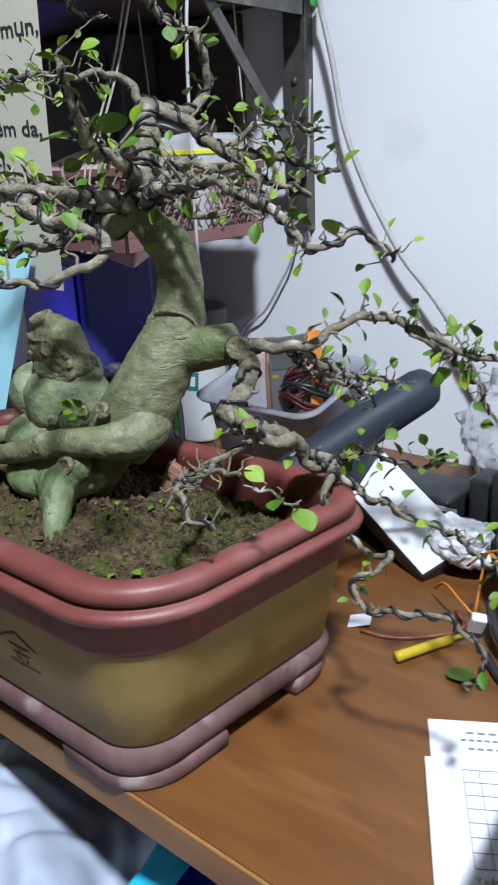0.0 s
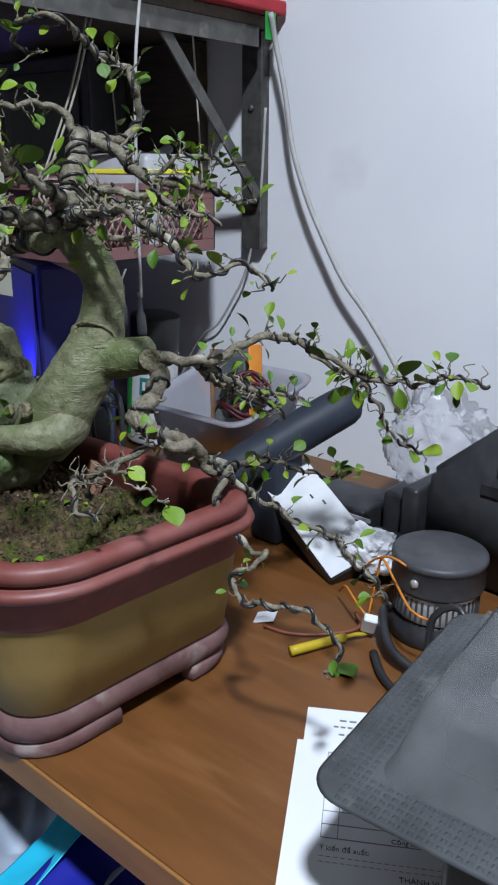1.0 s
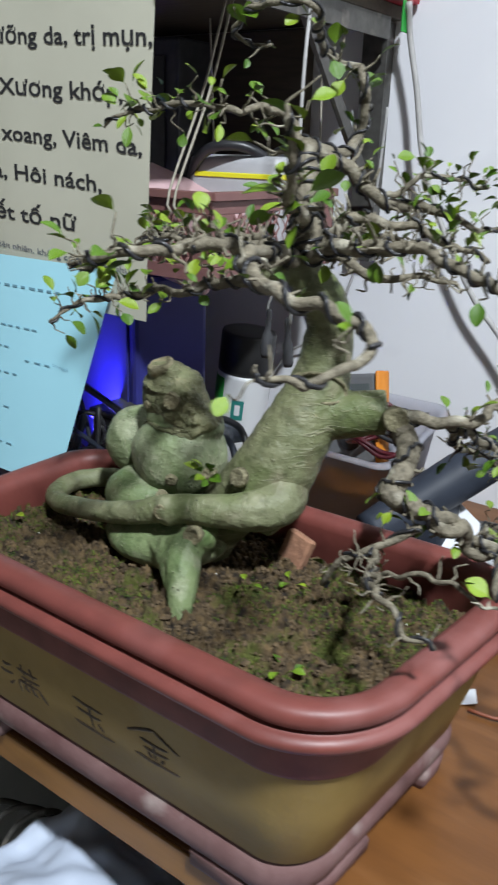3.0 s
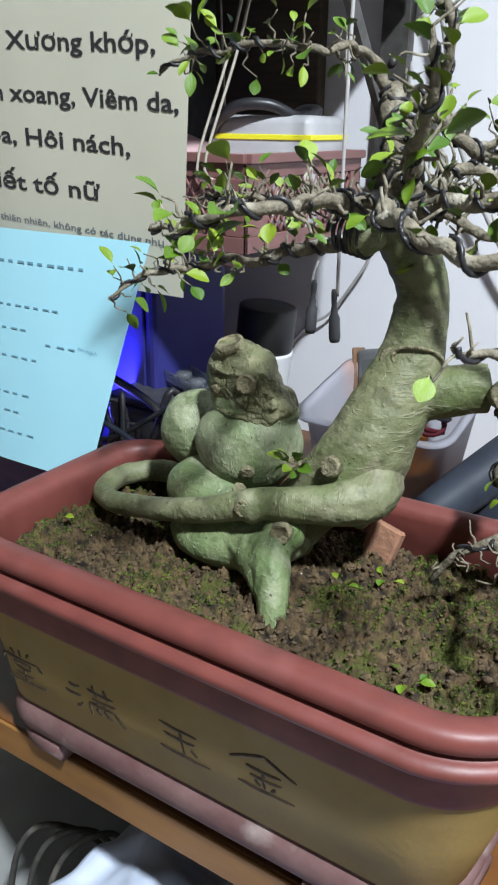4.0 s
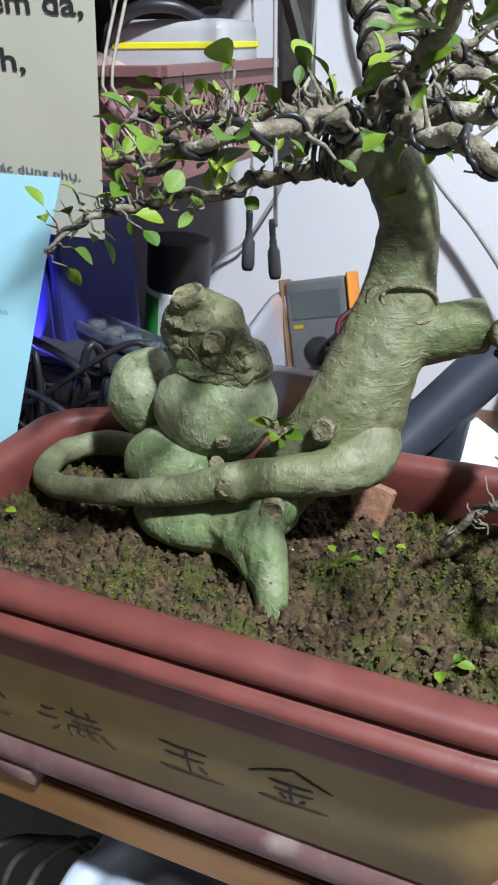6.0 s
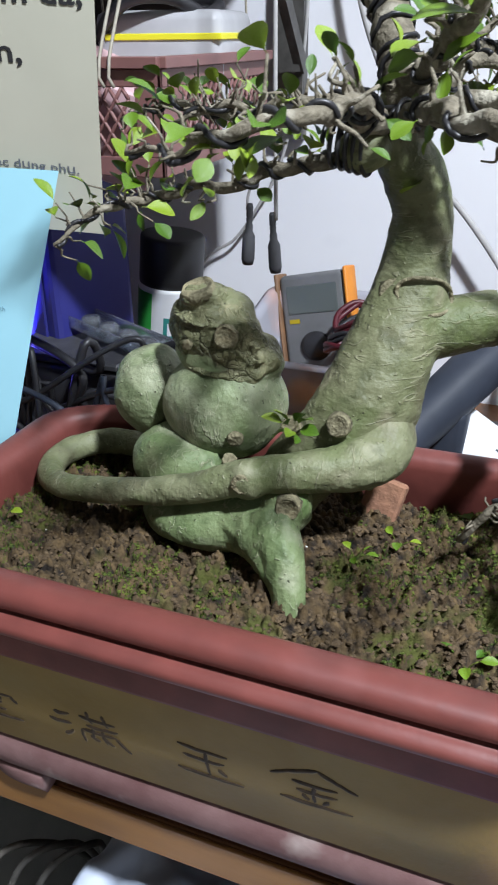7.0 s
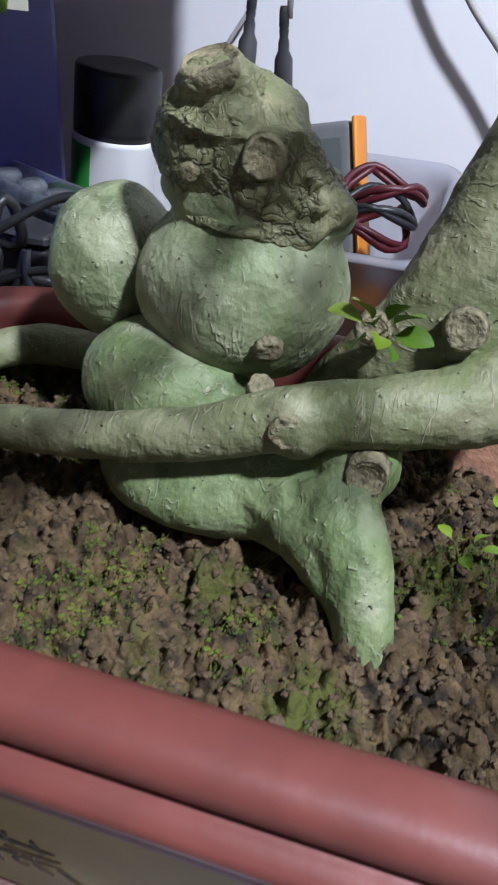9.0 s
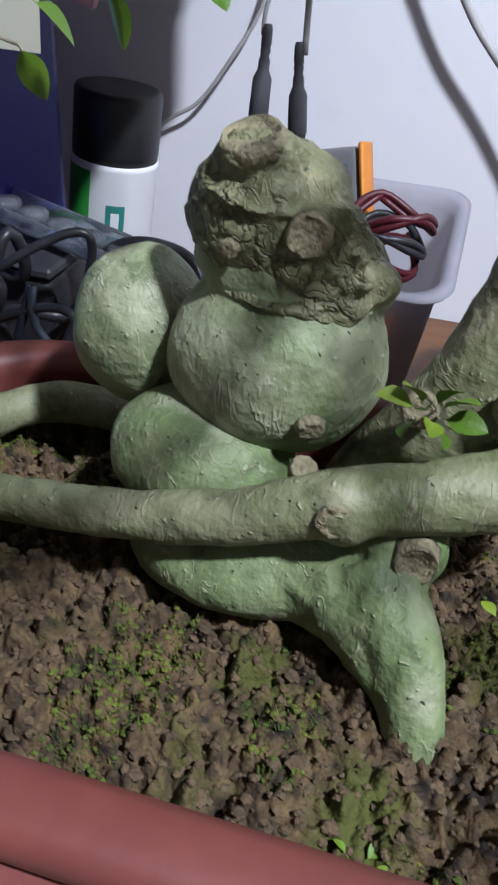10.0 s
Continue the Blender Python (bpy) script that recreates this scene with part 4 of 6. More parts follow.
br_hook = branch([(-0.335, 0.452, 1.092), (-0.318, 0.400, 1.100), (-0.292, 0.345, 1.102), (-0.268, 0.326, 1.096), (-0.240, 0.330, 1.090), (-0.220, 0.332, 1.084), (-0.218, 0.318, 1.074), (-0.226, 0.298, 1.068), (-0.242, 0.284, 1.072)], [0.0072, 0.0062, 0.0056, 0.0052, 0.0048, 0.0042, 0.0036, 0.0030, 0.0018], twigs=10, leaves=5, leaf_size=0.010, turn=0.016)
br_up_front = branch([(-0.338, 0.466, 1.104), (-0.318, 0.430, 1.118), (-0.305, 0.395, 1.128), (-0.290, 0.380, 1.148), (-0.292, 0.372, 1.170)], [0.0078, 0.0064, 0.0052, 0.0040, 0.0018], twigs=12, leaves=9, leaf_size=0.012)
branch([(-0.338, 0.462, 1.092), (-0.352, 0.440, 1.098), (-0.375, 0.425, 1.094), (-0.400, 0.415, 1.098), (-0.425, 0.412, 1.092)], [0.0062, 0.0050, 0.0040, 0.0028, 0.0014], twigs=26, leaves=8, leaf_size=0.010)
branch([(-0.334, 0.468, 1.098), (-0.305, 0.462, 1.088), (-0.282, 0.470, 1.082), (-0.258, 0.476, 1.086), (-0.238, 0.470, 1.080)], [0.0060, 0.0048, 0.0038, 0.0026, 0.0013], twigs=26, leaves=6, leaf_size=0.010)
branch([(-0.336, 0.464, 1.100), (-0.330, 0.500, 1.104), (-0.318, 0.530, 1.100), (-0.300, 0.556, 1.090)], [0.0056, 0.0042, 0.0030, 0.0014], twigs=22, leaves=6, leaf_size=0.009)
# low right storey
br_low_right = branch([(-0.278, 0.487, 0.997), (-0.256, 0.496, 0.996), (-0.237, 0.505, 0.996), (-0.226, 0.532, 1.006), (-0.214, 0.555, 1.009), (-0.194, 0.575, 0.999), (-0.160, 0.586, 0.985), (-0.124, 0.592, 0.982), (-0.092, 0.612, 0.987), (-0.070, 0.620, 0.984)], [0.0085, 0.0068, 0.0058, 0.0052, 0.0048, 0.0042, 0.0036, 0.0030, 0.0022, 0.0012], twigs=30, leaves=20, leaf_size=0.013)
br_drop = branch([(-0.196, 0.574, 0.998), (-0.180, 0.588, 0.984), (-0.173, 0.625, 0.960), (-0.166, 0.644, 0.928), (-0.156, 0.660, 0.908), (-0.140, 0.665, 0.905)], [0.0036, 0.0032, 0.0028, 0.0024, 0.0018, 0.0012], twigs=10, leaves=8, leaf_size=0.014)
br_inner = branch([(-0.244, 0.500, 0.994), (-0.252, 0.530, 0.975), (-0.262, 0.565, 0.957), (-0.250, 0.585, 0.946), (-0.236, 0.600, 0.930)], [0.0050, 0.0042, 0.0036, 0.0028, 0.0014], twigs=18, leaves=8)
br_fork = branch([(-0.240, 0.505, 0.990), (-0.225, 0.530, 0.975), (-0.212, 0.552, 0.968), (-0.195, 0.570, 0.958)], [0.0042, 0.0036, 0.0028, 0.0014], twigs=14, leaves=8)
br_thick = branch([(-0.272, 0.488, 0.992), (-0.262, 0.478, 0.978), (-0.262, 0.463, 0.966), (-0.258, 0.452, 0.957), (-0.242, 0.449, 0.956), (-0.224, 0.456, 0.952), (-0.220, 0.474, 0.936), (-0.214, 0.486, 0.927), (-0.195, 0.481, 0.927)], [0.0105, 0.0100, 0.0092, 0.0088, 0.0078, 0.0066, 0.0058, 0.0052, 0.0044], twigs=8, leaves=3, slim=0.72, gnarl=0.004, turn=0.02)
branch([(-0.236, 0.450, 0.957), (-0.222, 0.460, 0.950), (-0.218, 0.484, 0.930), (-0.197, 0.482, 0.928)], [0.0074, 0.0048], twigs=4, leaves=0)
br_cascade = branch([(-0.197, 0.481, 0.927), (-0.192, 0.462, 0.915), (-0.185, 0.462, 0.898), (-0.176, 0.470, 0.886), (-0.155, 0.458, 0.888), (-0.133, 0.446, 0.895), (-0.140, 0.440, 0.888), (-0.152, 0.437, 0.880), (-0.140, 0.430, 0.868), (-0.112, 0.427, 0.876), (-0.092, 0.434, 0.876), (-0.082, 0.440, 0.868), (-0.075, 0.444, 0.851), (-0.078, 0.446, 0.838), (-0.086, 0.444, 0.831), (-0.082, 0.446, 0.827)], [0.0044, 0.0040, 0.0036, 0.0034, 0.0032, 0.0030, 0.0028, 0.0028, 0.0027, 0.0026, 0.0025, 0.0024, 0.0022, 0.0020, 0.0016, 0.0012], twigs=6, leaves=4, twig_len=(0.004, 0.009))
br_reach = branch([(-0.197, 0.483, 0.927), (-0.190, 0.504, 0.904), (-0.172, 0.506, 0.897), (-0.157, 0.507, 0.892), (-0.139, 0.521, 0.884), (-0.122, 0.514, 0.884), (-0.108, 0.509, 0.878), (-0.095, 0.501, 0.876), (-0.086, 0.508, 0.866), (-0.078, 0.512, 0.852)], [0.0040, 0.0034, 0.0032, 0.0030, 0.0028, 0.0026, 0.0024, 0.0022, 0.0018, 0.0012], twigs=14, leaves=6, twig_len=(0.004, 0.012))
br_back = branch([(-0.204, 0.484, 0.928), (-0.222, 0.530, 0.915), (-0.236, 0.573, 0.901), (-0.230, 0.610, 0.882), (-0.215, 0.640, 0.870), (-0.200, 0.650, 0.876)], [0.0040, 0.0036, 0.0032, 0.0028, 0.0022, 0.0012], twigs=12, leaves=9, leaf_size=0.014)
# pale dry twigs low over the soil
br_low = branch([(-0.286, 0.428, 0.900), (-0.276, 0.424, 0.920), (-0.254, 0.434, 0.936), (-0.235, 0.447, 0.948)], [0.0030, 0.0040], twigs=8, leaves=3, twig_len=(0.006, 0.014))
br_front_twig = branch([(-0.255, 0.432, 0.932), (-0.240, 0.395, 0.938), (-0.222, 0.366, 0.948), (-0.208, 0.356, 0.947), (-0.196, 0.352, 0.940), (-0.184, 0.354, 0.937)], [0.0036, 0.0034, 0.0032, 0.0028, 0.0022, 0.0012], twigs=10, leaves=0, twig_len=(0.005, 0.014))
branch([(-0.240, 0.395, 0.938), (-0.215, 0.385, 0.950), (-0.190, 0.380, 0.957), (-0.172, 0.376, 0.955), (-0.147, 0.374, 0.953)], [0.0028, 0.0011], wire=False, twigs=4, leaves=0)

# single leaves and tufts that stand out
for p, s, d, k in [((-0.150, 0.374, 0.952), 0.018, (1, -0.3, -0.25), 0), ((-0.158, 0.376, 0.954), 0.014, (0.3, -0.9, 0.1), 0), ((-0.170, 0.380, 0.957), 0.014, (-0.8, -0.3, 0.7), 0), ((-0.180, 0.381, 0.956), 0.011, (-0.2, -0.4, 1), 1)]:
    leaf(br_front_twig, p, s, d, k)
for p, s, d, k in [((-0.346, 0.330, 1.098), 0.016, (-0.55, -0.7, -0.15), 0), ((-0.358, 0.320, 1.096), 0.013, (0.6, -0.5, -0.3), 1), ((-0.362, 0.321, 1.094), 0.013, (-0.9, -0.2, 0.2), 1), ((-0.352, 0.321, 1.097), 0.013, (-0.3, -0.6, -0.6), 0)]:
    leaf(br_front_left, p, s, d, k)
for p, s, d, k in [((-0.148, 0.470, 1.062), 0.012, (0.3, -0.6, 0.5), 0), ((-0.165, 0.440, 1.074), 0.014, (-0.2, -0.5, 0.9), 0), ((-0.260, 0.590, 1.106), 0.016, (0.5, 0.1, 0.8), 1)]:
    leaf(br_mid_right, p, s, d, k)
for p, s, d, k in [((-0.182, 0.580, 0.992), 0.020, (-0.7, -0.4, 0.7), 0), ((-0.125, 0.592, 0.984), 0.024, (0.5, -0.2, 0.9), 0), ((-0.118, 0.594, 0.984), 0.020, (0.9, -0.3, 0.4), 0), ((-0.128, 0.592, 0.980), 0.018, (0.4, -0.3, -0.9), 1), ((-0.142, 0.588, 0.984), 0.016, (-0.8, -0.2, 0.3), 2), ((-0.160, 0.586, 0.984), 0.018, (0.1, -0.3, -1), 2), ((-0.090, 0.612, 0.987), 0.016, (0.2, -0.6, -0.4), 1)]:
    leaf(br_low_right, p, s, d, k)
for p, s, d, k in [((-0.142, 0.664, 0.906), 0.022, (0.9, -0.3, 0.3), 0), ((-0.155, 0.660, 0.909), 0.015, (-0.2, -0.3, 0.9), 1), ((-0.150, 0.662, 0.906), 0.017, (0.6, -0.6, -0.2), 0)]:
    leaf(br_drop, p, s, d, k)
tuft(br_back, (-0.200, 0.648, 0.878), 7, 0.016, 0.008)
leaf(br_back, (-0.222, 0.545, 0.912), 0.016, (0.3, -0.7, 0.2), 0)
for p, n, s in [((-0.300, 0.560, 1.140), 6, 0.012), ((-0.270, 0.575, 1.130), 8, 0.010), ((-0.285, 0.568, 1.118), 4, 0.014)]:
    tuft(br_top_right, p, n, s, 0.012)
for p, n, s in [((-0.440, 0.446, 1.176), 8, 0.014), ((-0.470, 0.444, 1.166), 6, 0.013), ((-0.410, 0.450, 1.174), 4, 0.010)]:
    tuft(br_top_left, p, n, s, 0.012)
for p, n, s in [((-0.390, 0.476, 1.222), 3, 0.016), ((-0.346, 0.545, 1.185), 5, 0.016), ((-0.352, 0.552, 1.160), 3, 0.012)]:
    tuft(br_apex, p, n, s, 0.008)
for p, n, s in [((-0.445, 0.420, 1.062), 7, 0.015), ((-0.460, 0.400, 1.052), 5, 0.013), ((-0.420, 0.440, 1.072), 5, 0.012), ((-0.430, 0.425, 1.080), 5, 0.012)]:
    tuft(br_left, p, n, s, 0.012)
for p, n, s in [((-0.480, 0.480, 1.095), 6, 0.013), ((-0.450, 0.474, 1.098), 5, 0.012)]:
    tuft(br_left_back, p, n, s, 0.012)
for p, n, s in [((-0.300, 0.392, 1.128), 4, 0.020), ((-0.292, 0.375, 1.160), 4, 0.014)]:
    tuft(br_up_front, p, n, s, 0.008)
leaf(br_up_front, (-0.322, 0.430, 1.122), 0.022, (-0.4, -0.9, 0.1), 1)
leaf(trunk, (-0.335, 0.472, 1.056), 0.016, (0.3, -0.5, 0.5), 0)
for d, s in [((-0.8, -0.5, 0.8), 0.012), ((-0.5, -0.8, 0.2), 0.010), ((0.7, -0.3, 0.9), 0.012), ((0.9, -0.5, 0.4), 0.012), ((0.2, -0.9, 0.4), 0.010), ((0.4, -0.2, 1.0), 0.011), ((-0.2, -0.8, 0.9), 0.010), ((-0.4, -0.3, 1.0), 0.011), ((0.6, -0.9, 0.1), 0.009)]:
    leaf(trunk, Vector((-0.3715, 0.419, 0.9510)) + Vector(d) * 0.004, s, d, 1)

# callus ring of a lost branch, and wire wound round the stub of the first branch
loop = []
for k in range(49):
    t = k / 48 * 6.2832
    a = -0.95 + 0.80 * math.cos(t)
    z = 1.0105 + 0.0088 * math.sin(t) - 0.003 * math.cos(t)
    r = 0.0208 - (z - 1.0105) * 0.16
    loop.append(Vector((-0.3300 + r * math.cos(a), 0.4835 + r * math.sin(a), z)))
v, f = tube_data(loop, [0.0011] * len(loop), 7, 0.2)
part_py("callus_ring", v, f, "scar", tree, "pale oval callus ring")
coil = []
for k in range(121):
    t = k / 120
    a = t * 5.5 * 6.2832
    c = Vector((-0.346, 0.452, 1.081)) + Vector((-0.020, -0.003, 0.001)) * t
    coil.append(c + Vector((0.1 * math.cos(a), math.cos(a), math.sin(a))) * (0.0132 - 0.0035 * t))
v, f = tube_data(coil, [0.0012] * len(coil), 6)
part_py("wire", v, f, "wire", tree, "dark wire wound round a branch stub")


def weed(x, y, n, size):
    """A tiny seedling that grows out of the soil."""
    w = thing("seedling", "tiny green seedling growing in the soil", "seedling", (x, y, soil_height(x, y)))
    for k in range(n):
        a = k * 2.4
        top = Vector((x + math.cos(a) * size * 0.5, y + math.sin(a) * size * 0.5, soil_height(x, y) + size * lrng.uniform(0.4, 0.8)))
        st = cable("stem", [(x, y, soil_height(x, y) - 0.001), (Vector((x, y, soil_height(x, y))) + top) / 2 + Vector((0, 0, 0.001)), top], 0.0004, "moss", w, n=5, step=0.002)
        leaf(st, top, size * lrng.uniform(0.6, 0.9), (math.cos(a), math.sin(a), 0.5), 1)


weed(-0.272, 0.364, 4, 0.011)
weed(-0.366, 0.338, 5, 0.007)
weed(-0.335, 0.415, 4, 0.009)
weed(-0.318, 0.442, 3, 0.010)
weed(-0.532, 0.385, 3, 0.012)

# ---- wall shelf ----
shelf = thing("wall_shelf", "steel bracket shelf with a wooden board on the white wall", "shelf", (-0.9, 0.95, 1.03))
SX = -0.523


def angle_bar(name, a, b, u, v, w=0.028, t=0.003, label=""):
    """An L-profile steel bar from a to b with flanges along u and v."""
    a, b, u, v = Vector(a), Vector(b), Vector(u), Vector(v)
    prof = [Vector((0, 0)), Vector((w, 0)), Vector((w, t)), Vector((t, t)), Vector((t, w)), Vector((0, w))]
    verts = [p + u * q.x + v * q.y for p in (a, b) for q in prof]
    faces = [(k, (k + 1) % 6, (k + 1) % 6 + 6, k + 6) for k in range(6)] + [tuple(reversed(range(6))), tuple(range(6, 12))]
    bm = bmesh.new()
    me = bpy.data.meshes.new(name)
    me.from_pydata(verts, [], faces)
    bm.from_mesh(me)
    bmesh.ops.recalc_face_normals(bm, faces=bm.faces[:])
    return part(name, bm, "steel", shelf, label, smooth=False)


for x in (SX, -1.18):
    angle_bar("post", (x - 0.013, 0.937, 1.026), (x - 0.013, 0.937, 1.287), (-1, 0, 0), (0, 1, 0), w=0.0125)
    part("post_face", box((x - 0.044, 0.933, 1.026), (x - 0.013, 0.9365, 1.287)), "steel", shelf, smooth=False)
    angle_bar("arm", (x, 0.912, 1.288), (x, 0.545, 1.288), (-1, 0, 0), (0, 0, -1), w=0.022)
    angle_bar("brace", (x - 0.006, 0.925, 1.10), (x - 0.006, 0.755, 1.284), (-1, 0, 0), (0, -0.62, -0.78), w=0.014)
    v, f = lathe([(0.0045, 0), (0.0045, 0.002), (0.003, 0.0035), (0.0005, 0.004)], 12, pose(x - 0.028, 0.9328, 1.20, 90))
    part_py("screw", v, f, "steel", shelf)
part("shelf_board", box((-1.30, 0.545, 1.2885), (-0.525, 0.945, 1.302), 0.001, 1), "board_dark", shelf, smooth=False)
# dark sheet added on the wall where the shelf's shadow falls
back = tagged(part("dark_board", box((-1.17, 0.930, 1.032), (-0.640, 0.9485, 1.286), 0.002, 1), "board_dark", None, smooth=False), "dark brown sheet added against the wall to deepen the shelf's shade", "board")
plank = tagged(part("wood_plank", box((-1.05, 0.66, 1.3025), (-0.500, 0.795, 1.335), 0.002, 1), "board", None, smooth=False), "raw brown wooden plank lying on the shelf", "plank")
redbox = tagged(part("red_folder", box((-0.88, 0.80, 1.3025), (-0.506, 0.945, 1.318), 0.003, 2), "red", None, smooth=False), "red card folder lying on the shelf", "folder")
tag = tagged(part("green_tag", box((-0.5065, 0.903, 1.272), (-0.5050, 0.922, 1.302), 0.0005, 1, None), "green", None, smooth=False), "small green tag hanging under the red folder", "tag")
stor = thing("storage_box", "dark box standing at the back under the shelf", "box", (-0.85, 0.9, 1.12))
part("box_body", box((-0.985, 0.86, 1.113), (-0.78, 0.9285, 1.275), 0.004, 2), "charcoal", stor, smooth=False)
part("box_front", box((-0.965, 0.8565, 1.12), (-0.80, 0.8595, 1.255), 0.001, 1), "black", stor, "black inset front", smooth=False)

# cord on the wall
wc = tagged(cable("extension_cable", [(-0.500, 0.905, 1.300), (-0.502, 0.918, 1.270), (-0.489, 0.921, 1.215), (-0.475, 0.921, 1.150), (-0.450, 0.921, 1.090), (-0.421, 0.921, 1.040), (-0.393, 0.921, 0.998), (-0.352, 0.920, 0.955), (-0.310, 0.918, 0.902), (-0.282, 0.916, 0.850), (-0.284, 0.905, 0.770), (-0.25, 0.88, 0.756)], 0.0033, "cord", n=10), "grey power cord hanging along the white wall", "cord")
wc2 = tagged(cable("extension_cable", [(-0.530, 0.935, 1.20), (-0.538, 0.935, 1.09), (-0.560, 0.935, 1.0), (-0.585, 0.935, 0.955), (-0.615, 0.936, 0.915), (-0.655, 0.936, 0.885), (-0.70, 0.93, 0.80), (-0.71, 0.92, 0.756)], 0.0018, "cord", n=8), "thin grey cord on the wall above the table", "cord")

# cords with plugs that hang from the shelf and from the basket
BZ0_HANG = 1.030
for x, y, zt, zb, dx, body_z in ((-0.463, 0.650, 1.288, 1.002, 0.0, 0.9625), (-0.482, 0.640, 1.10, 1.010, 0.003, 0.970)):
    pl = thing("hanging_plug", "grey cord with a black barrel plug hanging from the shelf", "power cord", (x, y, zb))
    top = [(x - 0.006, y + 0.02, 1.2880), (x - 0.004, y + 0.008, 1.22), (x - 0.002, y + 0.002, 1.12), (x, y, zb)]
    if dx:
        top = [(x + 0.002, y + 0.006, BZ0_HANG), (x, y + 0.002, (BZ0_HANG + zb) / 2), (x, y, zb)]
    cable("cord", top, 0.0011 if dx else 0.0016, "cord", pl)
    v, f = lathe([(0.0025, 0.045), (0.0034, 0.043), (0.0036, 0.036), (0.0030, 0.035), (0.0036, 0.034), (0.0030, 0.031), (0.0040, 0.029), (0.0040, 0.025), (0.0066, 0.021), (0.0070, 0.004), (0.0056, 0.0), (0.0035, 0.0)], 14, Matrix.Translation((x, y, body_z)) @ pose(0, 0, 0, 0, 3 if dx else -4, 0) @ Matrix.Diagonal((0.72, 0.72, 1, 1)))
    part_py("plug", v, f, "charcoal", pl, "black barrel plug")

# hanging basket
BX0, BX1, BY0, BY1, BZ0, BZ1 = -0.735, -0.545, 0.635, 0.855, 1.030, 1.112
basket = thing("hanging_basket", "faded rose plastic basket with lattice holes, hung by string", "basket", ((BX0 + BX1) / 2, (BY0 + BY1) / 2, BZ0))


def slab(name, lo, hi, material, parent, label="", bevel=0.001):
    return part(name, box(lo, hi, bevel, 1), material, parent, label, smooth=False)


slab("basket_base", (BX0 + 0.008, BY0 + 0.008, BZ0), (BX1 - 0.008, BY1 - 0.008, BZ0 + 0.003), "plum", basket)
for (ax, ay), (bx, by) in (((BX0, BY0), (BX1, BY0)), ((BX1, BY0), (BX1, BY1)), ((BX1, BY1), (BX0, BY1)), ((BX0, BY1), (BX0, BY0))):
    a, b = Vector((ax, ay, 0)), Vector((bx, by, 0))
    d = (b - a).normalized()
    L = (b - a).length
    ang = math.degrees(math.atan2(d.y, d.x))
    m = Matrix.Translation(a) @ pose(0, 0, 0, 0, 0, ang)
    for lo, hi in (((0, 0, BZ0), (L, 0.003, BZ0 + 0.014)), ((0, 0, BZ1 - 0.020), (L, 0.003, BZ1 - 0.008)), ((0, 0, BZ0 + 0.0142), (0.035, 0.003, BZ1 - 0.0202)), ((L - 0.022, 0, BZ0 + 0.0142), (L, 0.003, BZ1 - 0.0202)), ((0.0, -0.005, BZ1 - 0.0078), (L, 0.006, BZ1))):
        part("basket_side", box(lo, hi, 0.0006, 1, m), "plum", basket, smooth=False)
    verts, faces = [], []
    x0, x1, z0, z1 = 0.036, L - 0.023, BZ0 + 0.0145, BZ1 - 0.0205
    n = int((x1 - x0) / 0.011)
    for k in range(-3, n + 1):
        for s in (1, -1):
            xa = x0 + k * 0.011 + (0 if s > 0 else 0.033)
            steps = [(xa + s * 0.011 * q * 3 / 6, z0 + (z1 - z0) * q / 6) for q in range(7)]
            steps = [p for p in steps if x0 <= p[0] <= x1]
            if len(steps) > 1:
                v, f = tube_data([m @ Vector((p[0], 0.0015, p[1])) for p in steps], [0.0015] * len(steps), 5, base=len(verts))
                verts += v
                faces += f
    part_py("lattice", verts, faces, "plum", basket)
for x, y in ((BX1 - 0.045, BY0), (BX1 - 0.037, BY0 + 0.002)):
    cable("string", [(x + 0.01, 0.70, 1.288), (x + 0.006, 0.67, 1.20), (x, BY0 - 0.006, BZ1 - 0.002), (x + 0.003, BY0 - 0.007, BZ1 - 0.02)], 0.0013, "cord_light", basket, "beige string", n=6)
for x, y in ((BX0 + 0.02, BY0), (BX1 - 0.02, BY1), (BX0 + 0.02, BY1)):
    cable("string", [(x, min(y, 0.84), 1.288), (x, y, BZ1 - 0.01)], 0.0012, "cord_light", basket, n=6)
pk = tagged(part("pink_box", box((-0.06, -0.045, 0), (0.06, 0.045, 0.075), 0.002, 1, pose(-0.655, 0.70, BZ0 + 0.006, 12, 20, 24)), "pink", None, smooth=False), "pale pink card box lying in the basket", "box")
case = thing("grey_case", "pale grey case with a bright yellow stripe in the basket", "case", (-0.60, 0.78, BZ0 + 0.004))
part("case_body", box((-0.055, -0.05, 0), (0.055, 0.05, 0.110), 0.008, 2, pose(-0.604, 0.785, BZ0 + 0.0035, 0, 0, 6)), "grey_case", case)
part("stripe", box((-0.045, -0.0515, 0.088), (0.0565, 0.045, 0.093), 0.0006, 1, pose(-0.604, 0.785, BZ0 + 0.0035, 0, 0, 6)), "yellow_tape", case, "bright yellow stripe", smooth=False)
hd = tagged(cable("black_cable", [(-0.69, 0.80, BZ0 + 0.006), (-0.67, 0.76, 1.10), (-0.645, 0.73, 1.130), (-0.615, 0.722, 1.150), (-0.585, 0.735, 1.152), (-0.565, 0.76, 1.14), (-0.57, 0.80, 1.148), (-0.61, 0.83, 1.145), (-0.64, 0.82, 1.10), (-0.66, 0.80, 1.05)], 0.0055, "black"), "coiled black cable lying in the basket", "cable")

